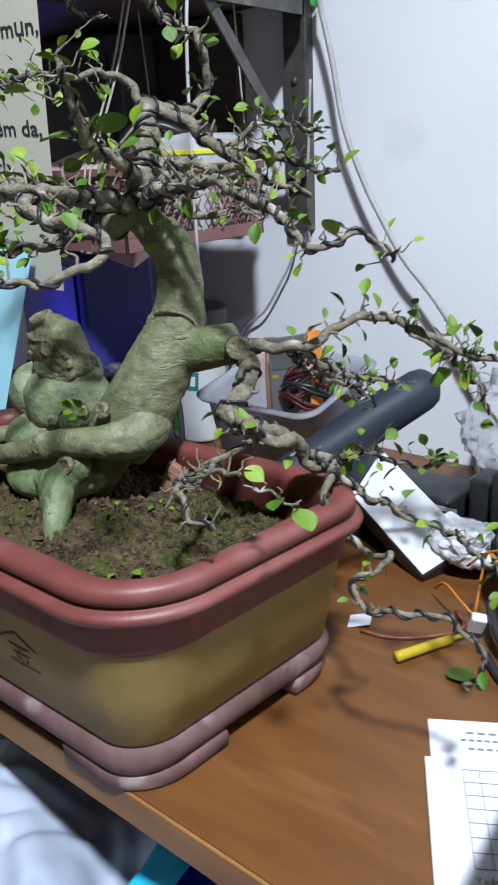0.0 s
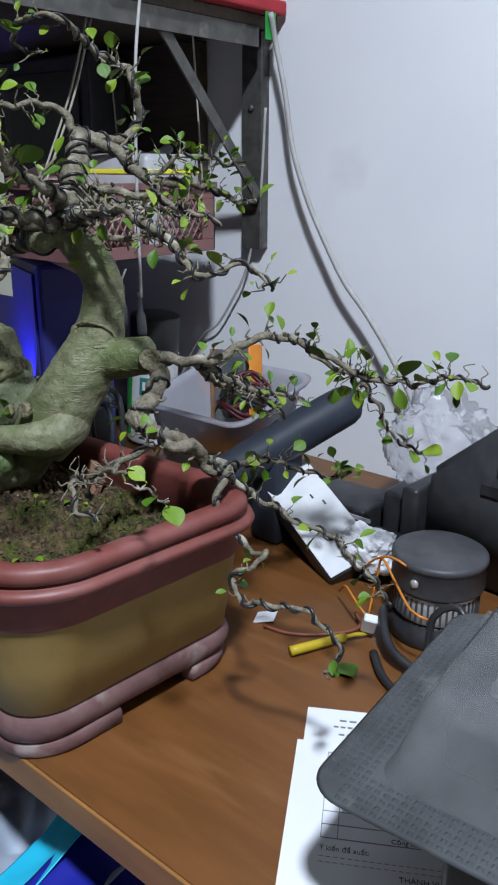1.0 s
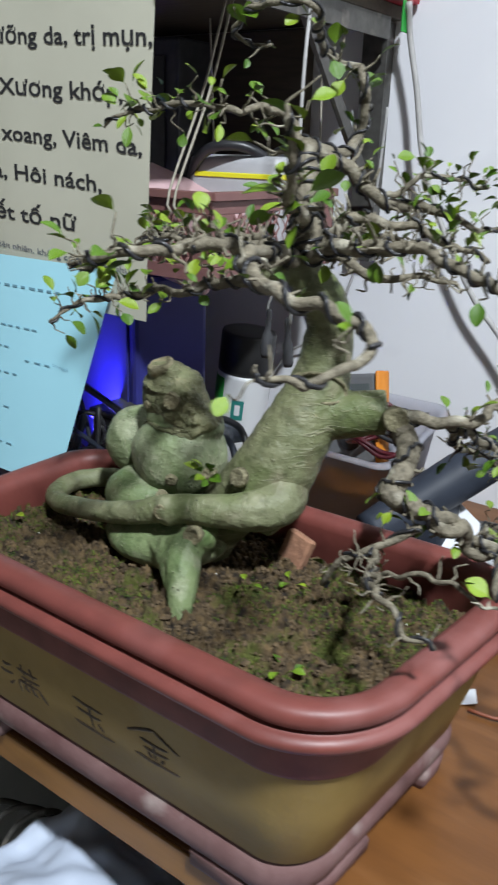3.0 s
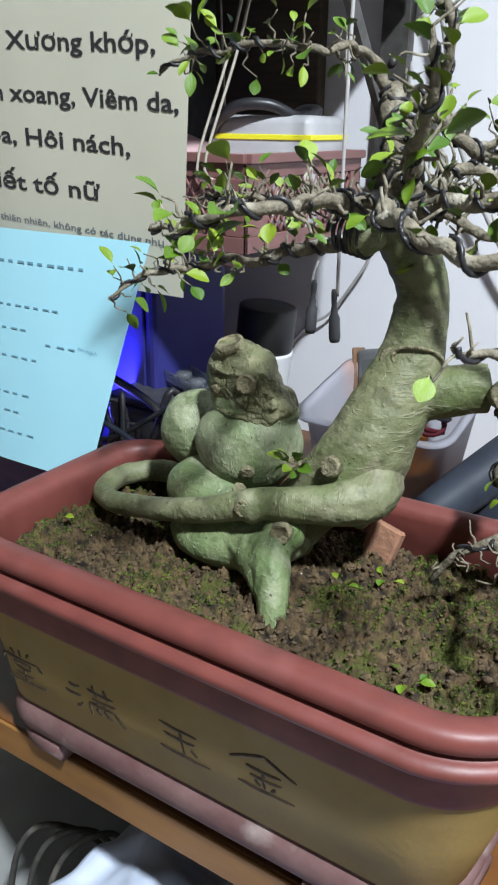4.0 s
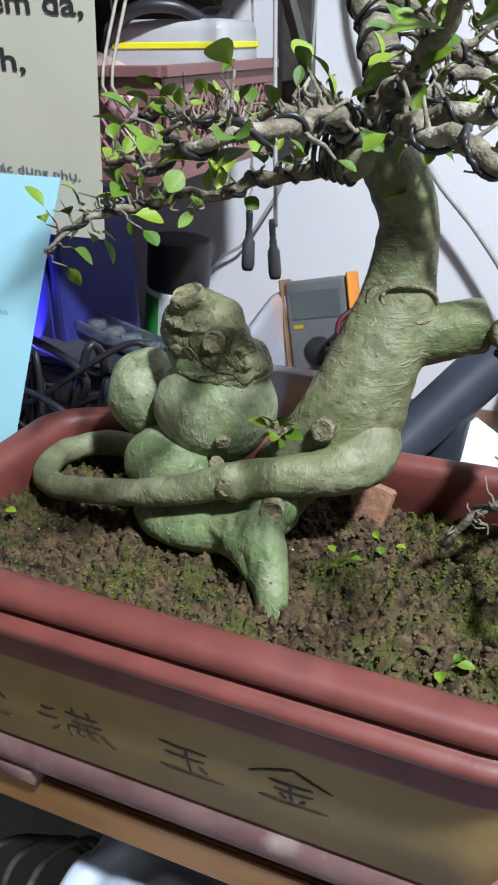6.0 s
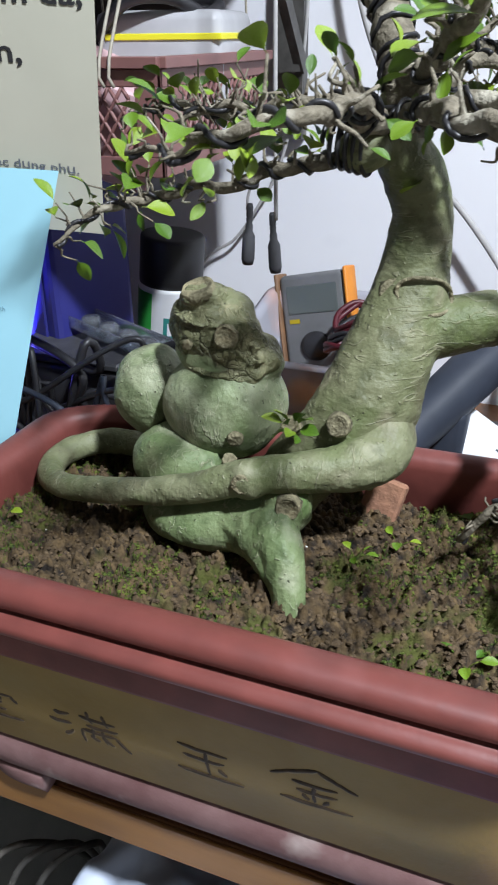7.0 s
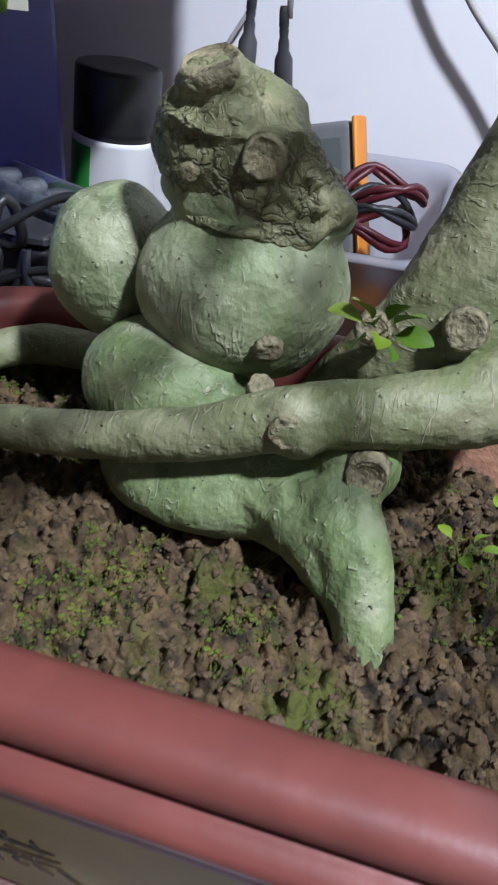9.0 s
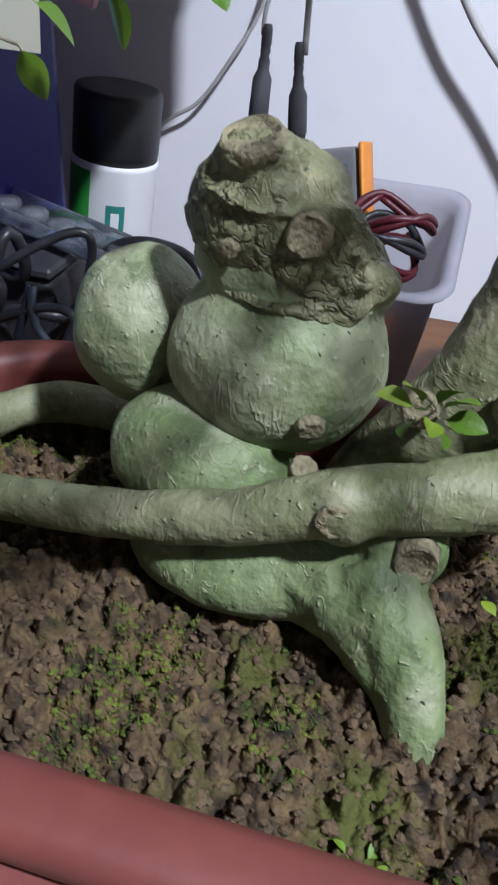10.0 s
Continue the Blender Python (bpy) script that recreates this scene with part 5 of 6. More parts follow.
# ---- poster and blue sheet ----
def sheet(name, label, category, x0, x1, z0, z1, y, material, curl, nx=24, nz=30, skew=0.0, lean=0.0):
    """A thin hanging sheet with soft waves; x shifts towards the foot by skew."""
    th = thing(name, label, category, ((x0 + x1) / 2, y, z0))
    verts, faces = [], []
    for side in (0, 0.0004):
        for j in range(nz + 1):
            for i in range(nx + 1):
                q = j / nz
                x = x0 + (x1 - x0) * i / nx + skew * (1 - q)
                z = z0 + (z1 - z0) * q
                verts.append((x, y + side - lean * (1 - q) + curl * math.sin(x * 26 + z * 5) * 0.5 + curl * (1 - q) ** 2 * 1.4, z))
    S = (nx + 1) * (nz + 1)
    for j in range(nz):
        for i in range(nx):
            a = j * (nx + 1) + i
            faces += [(a, a + 1, a + nx + 2, a + nx + 1), (S + a + 1, S + a, S + a + nx + 1, S + a + nx + 2)]
    part_py("paper_sheet", verts, faces, material, th)

    def surface(x, z):
        q = (z - z0) / (z1 - z0)
        return y - lean * (1 - q) + curl * math.sin(x * 26 + z * 5) * 0.5 + curl * (1 - q) ** 2 * 1.4
    return th, surface


def lay_text(th, surface, body, x_right, z, height, width, material, slope=0.0, bold=0.0):
    """A line of text that ends at x_right, laid on a hanging sheet."""
    me = text_mesh(body, 0.02, 0.0, bold)
    xs = [v.co.x for v in me.vertices]
    x0, w = min(xs), max(xs) - min(xs)
    for v in me.vertices:
        x = x_right - width + (v.co.x - x0) / w * width
        zz = z + v.co.y / 0.0145 * height + (x - x_right) * slope
        v.co = (x, surface(x, zz) - 0.0006, zz)
    me.materials.clear()
    return finish("lettering", me, material, th, smooth=False)


poster, ps = sheet("printed_poster", "cream paper poster with bold black lettering hung from the shelf", "poster", -0.905, -0.536, 1.004, 1.287, 0.556, "poster", 0.0025, skew=-0.020)
for body, xr, z, w in (("Dưỡng da, trị mụn,", -0.5405, 1.2225, 0.2145), ("ng, Xương khớp,", -0.5745, 1.1825, 0.197), ("m xoang, Viêm da,", -0.5540, 1.1420, 0.206), ("oa, Hôi nách,", -0.6040, 1.1105, 0.160), ("tiết tố nữ", -0.6390, 1.0745, 0.132)):
    lay_text(poster, ps, body, xr, z, 0.0140, w, "ink", slope=-0.05, bold=0.00035)
lay_text(poster, ps, "thiên nhiên, không có tác dụng phụ.", -0.5700, 1.0430, 0.0058, 0.190, "ink_soft", slope=-0.05, bold=0.0002)

blue, bs = sheet("blue_leaflet", "sky blue printed paper leaflet hung below the poster", "leaflet", -0.845, -0.580, 0.846, 1.046, 0.548, "blue_sheet", 0.003, skew=-0.038, lean=0.052)


def bars(th, surface, rows, material="blue_ink"):
    for xr, z, w, h in rows:
        n = max(2, int(w / 0.011))
        x = xr - w
        for k in range(n):
            ww = w / n * (0.55 + 0.35 * ((k * 37) % 10) / 10)
            y = surface(x, z) - 0.0008
            part("text_bar", box((x, y - 0.0001, z), (x + ww * 0.8, y + 0.0001, z + h * 0.45)), material, th, smooth=False)
            x += w / n


bars(blue, bs, [(-0.640, 1.0185, 0.13, 0.0045), (-0.665, 0.982, 0.10, 0.003), (-0.640, 0.953, 0.04, 0.003), (-0.70, 0.962, 0.07, 0.003), (-0.682, 0.938, 0.05, 0.003), (-0.690, 0.906, 0.06, 0.003), (-0.70, 0.890, 0.07, 0.003), (-0.680, 0.872, 0.06, 0.003)])
lay_text(blue, bs, "tim mạch", -0.622, 0.952, 0.0034, 0.022, "blue_ink", slope=-0.1)

# ---- things behind the pot ----
# box added in place of the shaded wall that the blue LED tints
shade_box = local_thing("blue_shade_box", "dark navy box on the table standing in for blue-lit shaded wall", "computer case", pose(-0.83, 0.80, TZ, 0, 0, -22))
part("case_shell", box((-0.16, -0.05, 0.0), (0.16, 0.045, 0.262), 0.006, 2), "navy", shade_box, smooth=False)
part("front_panel", box((-0.145, -0.0535, 0.012), (0.145, -0.0505, 0.25), 0.001, 1), "navy", shade_box, "glossy panel in the dark blue of the lit shade", smooth=False)
for x, z, w in ((0.02, 0.062, 0.045), (0.085, 0.048, 0.035)):
    part("led_strip", box((x, -0.058, z), (x + w, -0.0537, z + 0.0045), 0.001, 1), "led", shade_box, "glowing blue light strip", smooth=False)
lamp_light("led_light", (-0.752, 0.668, 0.812), (-0.742, 0.72, 0.848), 0.04, 2.1, (0.12, 0.10, 1.0))

can = local_thing("spray_can", "white and green spray can with a black cap on the table", "spray can", pose(-0.668, 0.846, TZ + 0.004, 0, 6, 0) @ Matrix.Diagonal((1.09, 1.09, 1, 1)))
v, f = lathe([(0.028, 0.0), (0.0315, 0.002), (0.032, 0.006), (0.032, 0.126), (0.0325, 0.128), (0.0325, 0.131), (0.030, 0.134)], 40)
part_py("can_body", v, f, "can_white", can)
v, f = lathe([(0.0315, 0.1325), (0.0318, 0.140), (0.0318, 0.181), (0.0308, 0.1835), (0.027, 0.1845)], 40)
part_py("cap", v, f, "cap", can, "matte black cap")


def wrap(name, a0, a1, z0, z1, r, material, parent, label=""):
    verts, faces = [], []
    n = 16
    for i in range(n + 1):
        a = radians(a0 + (a1 - a0) * i / n)
        for q, z in ((r, z0), (r, z1)):
            verts.append((q * math.cos(a), q * math.sin(a), z))
    for i in range(n):
        faces.append((2 * i, 2 * i + 2, 2 * i + 3, 2 * i + 1))
    return part_py(name, verts, faces, material, parent, label)


wrap("green_band", 175, 262, 0.012, 0.1265, 0.0325, "green", can, "vivid green label")
wrap("print", 285, 310, 0.076, 0.102, 0.0325, "teal", can, "small teal print")
wrap("print", 292, 303, 0.082, 0.096, 0.0327, "can_white", can)

block = thing("dark_adapter_box", "black plastic box under tangled cables on the table", "box", (-0.66, 0.68, TZ))
part("box_body", box((-0.735, 0.655, TZ), (-0.615, 0.735, TZ + 0.106), 0.006, 2), "black", block)
part("box_lid", box((-0.737, 0.653, TZ + 0.1065), (-0.613, 0.737, TZ + 0.114), 0.002, 1), "charcoal", block, smooth=False)
strip = local_thing("clear_plastic_strip", "clear plastic blister strip resting on a black box", "plastic strip", pose(-0.612, 0.690, TZ + 0.1195, 0, 2, -22))
part("strip_base", box((-0.085, -0.016, 0), (0.085, 0.016, 0.0018), 0.0004, 1), "clear", strip)
for y in (-0.0165, 0.0145):
    part("strip_edge", box((-0.085, y, 0.0019), (0.085, y + 0.002, 0.012), 0.0004, 1), "clear", strip)
for k in range(6):
    v, f = lathe([(0.010, 0.0018), (0.0095, 0.009), (0.008, 0.011)], 14, Matrix.Translation((-0.07 + k * 0.028, 0, 0)))
    part_py("blister", v, f, "clear", strip)
    v, f = lathe([(0.0055, 0.002), (0.0055, 0.007), (0.003, 0.008)], 10, Matrix.Translation((-0.07 + k * 0.028, 0, 0)))
    part_py("capsule", v, f, "charcoal", strip)
crng = random.Random(3)
for k in range(9):
    x, y = -0.73 + 0.022 * k, 0.60 + crng.uniform(-0.02, 0.03)
    pts = [(x, y, TZ + 0.005)]
    for j in range(5):
        pts.append((x + crng.uniform(-0.09, 0.05), y + crng.uniform(-0.03, 0.04), TZ + crng.uniform(0.02, 0.15) * (1 if j < 4 else 0.05)))
    pts.append((x - 0.05, y + 0.02, TZ + 0.004))
    tagged(cable("black_cable", pts, 0.0028 if k % 3 else 0.004, "black" if k % 4 else "slate", n=7), "tangled black cable behind the pot", "cable", "tangled cables")
loopc = tagged(cable("black_cable", [(-0.60, 0.70, TZ + 0.004), (-0.605, 0.69, 0.82), (-0.585, 0.68, 0.872), (-0.545, 0.67, 0.886), (-0.515, 0.66, 0.872), (-0.505, 0.65, 0.80), (-0.51, 0.645, TZ + 0.004)], 0.0035, "black"), "arched black cable behind the pot", "cable", "tangled cables")
loopd = tagged(cable("black_cable", [(-0.595, 0.69, TZ + 0.004), (-0.60, 0.68, 0.81), (-0.58, 0.67, 0.858), (-0.545, 0.66, 0.872), (-0.52, 0.65, 0.855), (-0.512, 0.64, 0.79), (-0.515, 0.635, TZ + 0.004)], 0.0035, "slate"), "arched black cable behind the pot", "cable", "tangled cables")

# translucent tub with meter and leads
TX0, TX1, TY0, TY1 = -0.527, -0.374, 0.700, 0.832
tub = thing("plastic_tub", "translucent grey plastic bin, low in front, holding a meter and leads", "tub", ((TX0 + TX1) / 2, (TY0 + TY1) / 2, TZ))
verts, faces = [], []
prof = [(0.022, TZ), (0.019, TZ + 0.004), (0.003, TZ + 0.142), (-0.004, TZ + 0.146), (-0.006, TZ + 0.150), (-0.002, TZ + 0.152), (0.003, TZ + 0.150), (0.005, TZ + 0.142), (0.021, TZ + 0.006), (0.024, TZ + 0.0045)]
for d, z in prof:
    loop = rounded((TX1 - TX0) / 2 - d, (TY1 - TY0) / 2 - d, 0.022, 8)
    n = len(loop)
    for x, y in loop:
        slope = 0.79 + 0.19 * (y / (TY1 - TY0) + 0.5)
        verts.append(((TX0 + TX1) / 2 + x, (TY0 + TY1) / 2 + y, TZ + (z - TZ) * slope))
for i in range(len(prof) - 1):
    for k in range(n):
        a, b = i * n + k, i * n + (k + 1) % n
        faces.append((a, b, b + n, a + n))
faces += [tuple(reversed(range(n))), tuple(range((len(prof) - 1) * n, len(prof) * n))]
part_py("tub_wall", verts, faces, "frost", tub)
meter = local_thing("multimeter", "dark grey multimeter in an orange holster leaning in the tub", "multimeter", pose(-0.462, 0.800, TZ + 0.055, -10, -14, -10) @ Matrix.Diagonal((1.0, 0.62, 0.86, 1)))
part("meter_body", box((-0.036, -0.014, 0.0), (0.036, 0.014, 0.135), 0.006, 3), "meter", meter)
for x, material, label in ((-0.0405, "orange_dull", "dull brown rubber edge"), (0.0365, "orange", "orange rubber edge")):
    part("holster_side", box((x, -0.017, -0.002), (x + 0.004, 0.017, 0.138), 0.002, 2), material, meter, label)
part("display", box((-0.028, -0.0152, 0.090), (0.028, -0.0142, 0.122), 0.0008, 1), "lcd", meter, "dull grey display", smooth=False)
v, f = lathe([(0.017, 0), (0.017, 0.003), (0.013, 0.005), (0.012, 0.007)], 24, Matrix.Translation((0, -0.0142, 0.052)) @ pose(0, 0, 0, 90))
part_py("dial", v, f, "black", meter)
part("dial_mark", box((-0.028, -0.0148, 0.079), (-0.016, -0.0142, 0.084), 0.0002, 1), "yellow", meter, smooth=False)
for k, (r, material) in enumerate([(0.0026, "maroon"), (0.0026, "black"), (0.0026, "maroon")]):
    pts = []
    for j in range(15):
        a = j * 0.9 + k
        pts.append((-0.425 + 0.028 * math.cos(a) + 0.004 * k, 0.765 + 0.026 * math.sin(a), 0.846 + 0.014 * k + 0.009 * math.sin(j * 1.7 + k) + 0.02))
    tagged(cable("test_lead", pts, r, material, n=7), "coiled test lead lying in the tub" if k % 2 else "coiled dark red test lead in the tub", "cable", "test leads")
fill = tagged(part("orange_parts_bag", box((-0.490, 0.732, TZ + 0.006), (-0.402, 0.790, TZ + 0.078), 0.012, 3), "orange", None), "orange packet in the bottom of the tub", "packet")

# slate tool and grey lid
tool = thing("hand_tool", "slate blue rounded tool handle lying behind the pot", "tool", (-0.34, 0.72, TZ))
pts, rad = spline([(-0.366, 0.648, 0.824), (-0.345, 0.684, 0.842), (-0.316, 0.728, 0.868), (-0.287, 0.770, 0.893), (-0.281, 0.779, 0.898), (-0.277, 0.785, 0.901)], [0.018, 0.021, 0.0225, 0.0215, 0.016, 0.005], 0.006)
v, f = tube_data(pts, rad, 24)
part_py("handle", v, f, "slate", tool)
part("tool_foot", box((-0.350, 0.690, TZ), (-0.312, 0.735, 0.848), 0.006, 2), "slate", tool)
# white slab leaning on a black adapter
A, Cc = Vector((-0.341, 0.694, 0.8170)), Vector((-0.2200, 0.655, 0.7600))
u = (Cc - A).normalized()
w = Vector((0.79, 0.61, 0.10))
w = (w - u * w.dot(u)).normalized()
nn = u.cross(w)
if nn.z < 0:
    nn = -nn
slab_m = Matrix((( u.x, w.x, nn.x, A.x), (u.y, w.y, nn.y, A.y), (u.z, w.z, nn.z, A.z), (0, 0, 0, 1)))
ws = local_thing("power_adapter", "black power adapter with a white label face leaning on the table", "power adapter", slab_m)
Lw = (Cc - A).length
part("adapter_body", box((0.0, 0.0, -0.026), (Lw, 0.058, -0.0012), 0.002, 1), "black", ws, smooth=False)
part("label_face", box((0.001, 0.001, -0.001), (Lw - 0.001, 0.057, 0.0005), 0.0004, 1), "white_slab", ws, "scuffed white face", smooth=False)
for x, y in ((0.045, 0.035), (0.058, 0.042)):
    part("mark", box((x, y, 0.0006), (x + 0.006, y + 0.002, 0.0009)), "charcoal", ws, smooth=False)
prop = thing("black_box", "black plastic box propping up an adapter", "box", (-0.27, 0.76, TZ))
part("box_body", box((-0.325, 0.735, TZ), (-0.235, 0.80, TZ + 0.048), 0.004, 2), "black", prop)
part("box_strip", box((-0.313, 0.7335, TZ + 0.038), (-0.227, 0.7349, TZ + 0.042)), "grey_case", prop, smooth=False)

# motor, blower housing, bag and leads
motor = local_thing("fan_motor", "black round motor with a slotted pale metal ring", "motor", pose(-0.112, 0.655, TZ) @ Matrix.Diagonal((0.86, 0.86, 0.90, 1)))
v, f = lathe([(0.044, 0.0), (0.046, 0.004), (0.045, 0.016), (0.039, 0.020), (0.039, 0.024)], 36)
part_py("motor_base", v, f, "black", motor)
v, f = lathe([(0.039, 0.024), (0.041, 0.026), (0.041, 0.049), (0.040, 0.051)], 36)
part_py("stator", v, f, "stator", motor, "pale metal ring")
for k in range(44):
    part("slot", box((0.0405, -0.0010, 0.027), (0.0422, 0.0010, 0.048), 0, 1, pose(0, 0, 0, 0, 0, k * 360 / 44)), "charcoal", motor, smooth=False)
v, f = lathe([(0.041, 0.051), (0.045, 0.053), (0.046, 0.056), (0.045, 0.078), (0.047, 0.080), (0.0465, 0.084), (0.043, 0.086), (0.030, 0.085), (0.028, 0.0865), (0.010, 0.0865)], 36)
part_py("motor_cap", v, f, "charcoal", motor, "smooth black cap")
v, f = lathe([(0.0045, 0), (0.004, 0.0015), (0.001, 0.002)], 12, Matrix.Translation((-0.002, -0.0455, 0.067)) @ pose(0, 0, 0, 90, 0, 0))
part_py("rivet", v, f, "stator", motor)
house = local_thing("blower_housing", "charcoal blower housing with slots standing on the table", "blower", pose(-0.060, 0.775, TZ, 0, 0, -4))
verts = []
prof2 = [(-0.115, 0.0), (0.14, 0.0), (0.14, 0.20), (0.10, 0.245), (0.02, 0.245), (-0.045, 0.165), (-0.112, 0.105)]
verts = [(x, y, z) for y in (-0.035, 0.045) for x, z in prof2]
n = len(prof2)
bm = bmesh.new()
vs = [bm.verts.new(p) for p in verts]
bm.faces.new(vs[:n])
bm.faces.new(list(reversed(vs[n:])))
for k in range(n):
    bm.faces.new((vs[k], vs[k + n], vs[(k + 1) % n + n], vs[(k + 1) % n]))
bmesh.ops.recalc_face_normals(bm, faces=bm.faces[:])
bmesh.ops.bevel(bm, geom=bm.edges[:], offset=0.006, segments=2, affect="EDGES")
part("housing", bm, "charcoal", house)
for k in range(5):
    part("slot", box((0.0 - k * 0.014, -0.0375, 0.185 - k * 0.022), (0.019 - k * 0.014, -0.0352, 0.197 - k * 0.022), 0.001, 1), "black", house, smooth=False)
part("bracket", box((-0.135, -0.045, 0.0), (-0.116, 0.02, 0.085), 0.004, 2), "black", house)


def crumpled(name, label, category, centre, size, material, amp, freq, seed, sub=5, floor_z=None):
    bm = bmesh.new()
    bmesh.ops.create_icosphere(bm, subdivisions=sub, radius=1.0)
    off = Vector((seed, seed * 1.7, seed * 0.3))
    for v in bm.verts:
        p = v.co
        c = noise.voronoi(p * freq + off)[0]
        k = 1 + amp * noise.noise(p * 1.3 + off) + amp * 0.8 * (c[1] - c[0]) + amp * 0.3 * noise.noise(p * freq * 2.1 + off)
        v.co = Vector((p.x * size[0], p.y * size[1], p.z * size[2])) * k + Vector(centre)
        if floor_z is not None:
            v.co.z = max(v.co.z, floor_z)
    ob = part(name, bm, material, None, label, smooth=material == "film")
    return tagged(ob, label, category)


crumpled("plastic_bag", "crumpled clear plastic bag behind the motor", "plastic bag", (-0.205, 0.835, 0.845), (0.055, 0.040, 0.060), "film", 0.30, 3.4, 3.0, floor_z=TZ + 0.001)
crumpled("tissue", "crumpled white tissue beside the adapter", "tissue", (-0.200, 0.690, 0.785), (0.026, 0.018, 0.022), "paper", 0.35, 2.4, 8.0, 4, floor_z=TZ + 0.001)
blk = thing("black_parts", "heap of black plastic parts on the table", "plastic parts", (-0.19, 0.80, TZ))
for lo, hi, a in (((-0.25, 0.795, TZ), (-0.165, 0.88, TZ + 0.045), 0), ((-0.225, 0.705, TZ), (-0.165, 0.745, TZ + 0.035), 0), ((-0.225, 0.752, TZ + 0.0), (-0.185, 0.79, TZ + 0.070), 0)):
    part("block", box(lo, hi, 0.005, 2), "black" if a == 0 else "charcoal", blk)
for k, (pts, r, material, label) in enumerate([
    ([(-0.200, 0.640, TZ + 0.012), (-0.185, 0.626, 0.778), (-0.165, 0.612, 0.776), (-0.150, 0.606, 0.770)], 0.0011, "orange_wire", "orange lead with a white plug on the table"),
    ([(-0.150, 0.608, 0.770), (-0.152, 0.622, 0.800), (-0.146, 0.618, 0.822), (-0.128, 0.606, 0.815), (-0.100, 0.585, 0.806), (-0.085, 0.585, 0.803)], 0.0011, "orange_wire", "orange lead looping beside the motor"),
    ([(-0.155, 0.600, 0.815), (-0.140, 0.596, 0.832), (-0.122, 0.590, 0.842), (-0.108, 0.588, 0.840)], 0.0010, "orange_wire", "orange lead looping beside the motor"),
    ([(-0.225, 0.560, TZ + 0.003), (-0.200, 0.565, TZ + 0.003), (-0.175, 0.585, TZ + 0.003), (-0.160, 0.610, TZ + 0.003), (-0.175, 0.630, TZ + 0.003)], 0.0015, "lead_wire", "thin brown-red lead lying on the table"),
    ([(-0.130, 0.585, TZ + 0.004), (-0.105, 0.560, TZ + 0.004), (-0.070, 0.545, TZ + 0.004), (-0.030, 0.540, TZ + 0.004)], 0.0035, "black", "black cable lying on the table"),
    ([(-0.150, 0.660, TZ + 0.006), (-0.140, 0.615, 0.775), (-0.115, 0.585, 0.765), (-0.080, 0.575, 0.757), (-0.060, 0.545, 0.755), (-0.075, 0.500, 0.754)], 0.004, "black", "black cable lying on the table"),
    ([(-0.060, 0.560, TZ + 0.004), (-0.050, 0.575, 0.80), (-0.060, 0.585, 0.822), (-0.078, 0.580, 0.81), (-0.075, 0.57, 0.77)], 0.003, "black", "black cable lying beside the motor"),
]):
    tagged(cable("lead", pts, r, material, n=7), label, "cable", "leads on the table")
wp = tagged(part("connector", box((-0.006, -0.004, -0.009), (0.006, 0.004, 0.009), 0.001, 1, pose(-0.146, 0.604, 0.766, 25, 10, 30)), "paper", None, smooth=False), "small white wire connector on the table", "connector")
yt = thing("yellow_tube", "short yellow plastic tube lying on the table", "tube", (-0.165, 0.545, TZ))
pts, rad = spline([(-0.182, 0.541, TZ + 0.0055), (-0.175, 0.555, TZ + 0.0055), (-0.167, 0.572, TZ + 0.0055), (-0.159, 0.587, TZ + 0.0055)], [0.0042, 0.0042, 0.0040, 0.0038], 0.004)
v, f = tube_data(pts, rad, 12)
part_py("sleeve", v, f, "yellow", yt)
cable("lead", [(-0.159, 0.587, TZ + 0.0055), (-0.154, 0.596, TZ + 0.006), (-0.150, 0.604, TZ + 0.004), (-0.150, 0.614, TZ + 0.004)], 0.0018, "yellow", yt)
fl = new("fallen_leaf", LEAVES[0])
fl.matrix_basis = pose(-0.122, 0.545, TZ + 0.004, 0, 0, 60) @ Matrix.Diagonal((0.028, 0.026, 0.012, 1))
tagged(fl, "fallen green leaf lying on the table", "leaf")
scrap = tagged(part("paper_scrap", box((-0.014, -0.009, 0), (0.014, 0.009, 0.0006), 0, 1, pose(-0.238, 0.572, TZ + 0.0006, 0, -14, 25)), "paper", None, smooth=False), "small white paper scrap beside the pot", "paper")

# ---- form sheets, tray and its black box ----
FORM = Matrix(((0.86, -0.51, 0, 0), (0.51, 0.86, 0, 0), (0, 0, 1, 0), (0, 0, 0, 1)))
form_a = local_thing("printed_form", "white printed form sheet lying on the table", "paper", Matrix.Translation((-0.1325, 0.4975, TZ + 0.0008)) @ FORM, "forms")
part("paper_sheet", box((0, -0.150, 0), (0.148, 0, 0.0004)), "paper", form_a, smooth=False)
for x, y, w in ((0.024, -0.013, 0.05), (0.020, -0.020, 0.035), (0.024, -0.028, 0.04)):
    for k in range(7):
        part("text_bar", box((x + k * w / 7, y, 0.0004), (x + (k + 0.7) * w / 7, y + 0.0018, 0.0006)), "ink_soft", form_a, smooth=False)
form_b = local_thing("printed_form", "white printed form with a ruled table and signature lines", "paper", Matrix.Translation((-0.1165, 0.4625, TZ + 0.0022)) @ FORM, "forms")
part("paper_sheet", box((0, -0.155, 0), (0.148, 0, 0.0005)), "paper", form_b, smooth=False)
for k in range(8):
    part("rule", box((0.022, -0.010 - k * 0.0105, 0.0005), (0.140, -0.0094 - k * 0.0105, 0.0007)), "ink_soft", form_b, smooth=False)
for x in (0.022, 0.032, 0.14):
    part("rule", box((x, -0.0835, 0.0005), (x + 0.0005, -0.010, 0.0007)), "ink_soft", form_b, smooth=False)
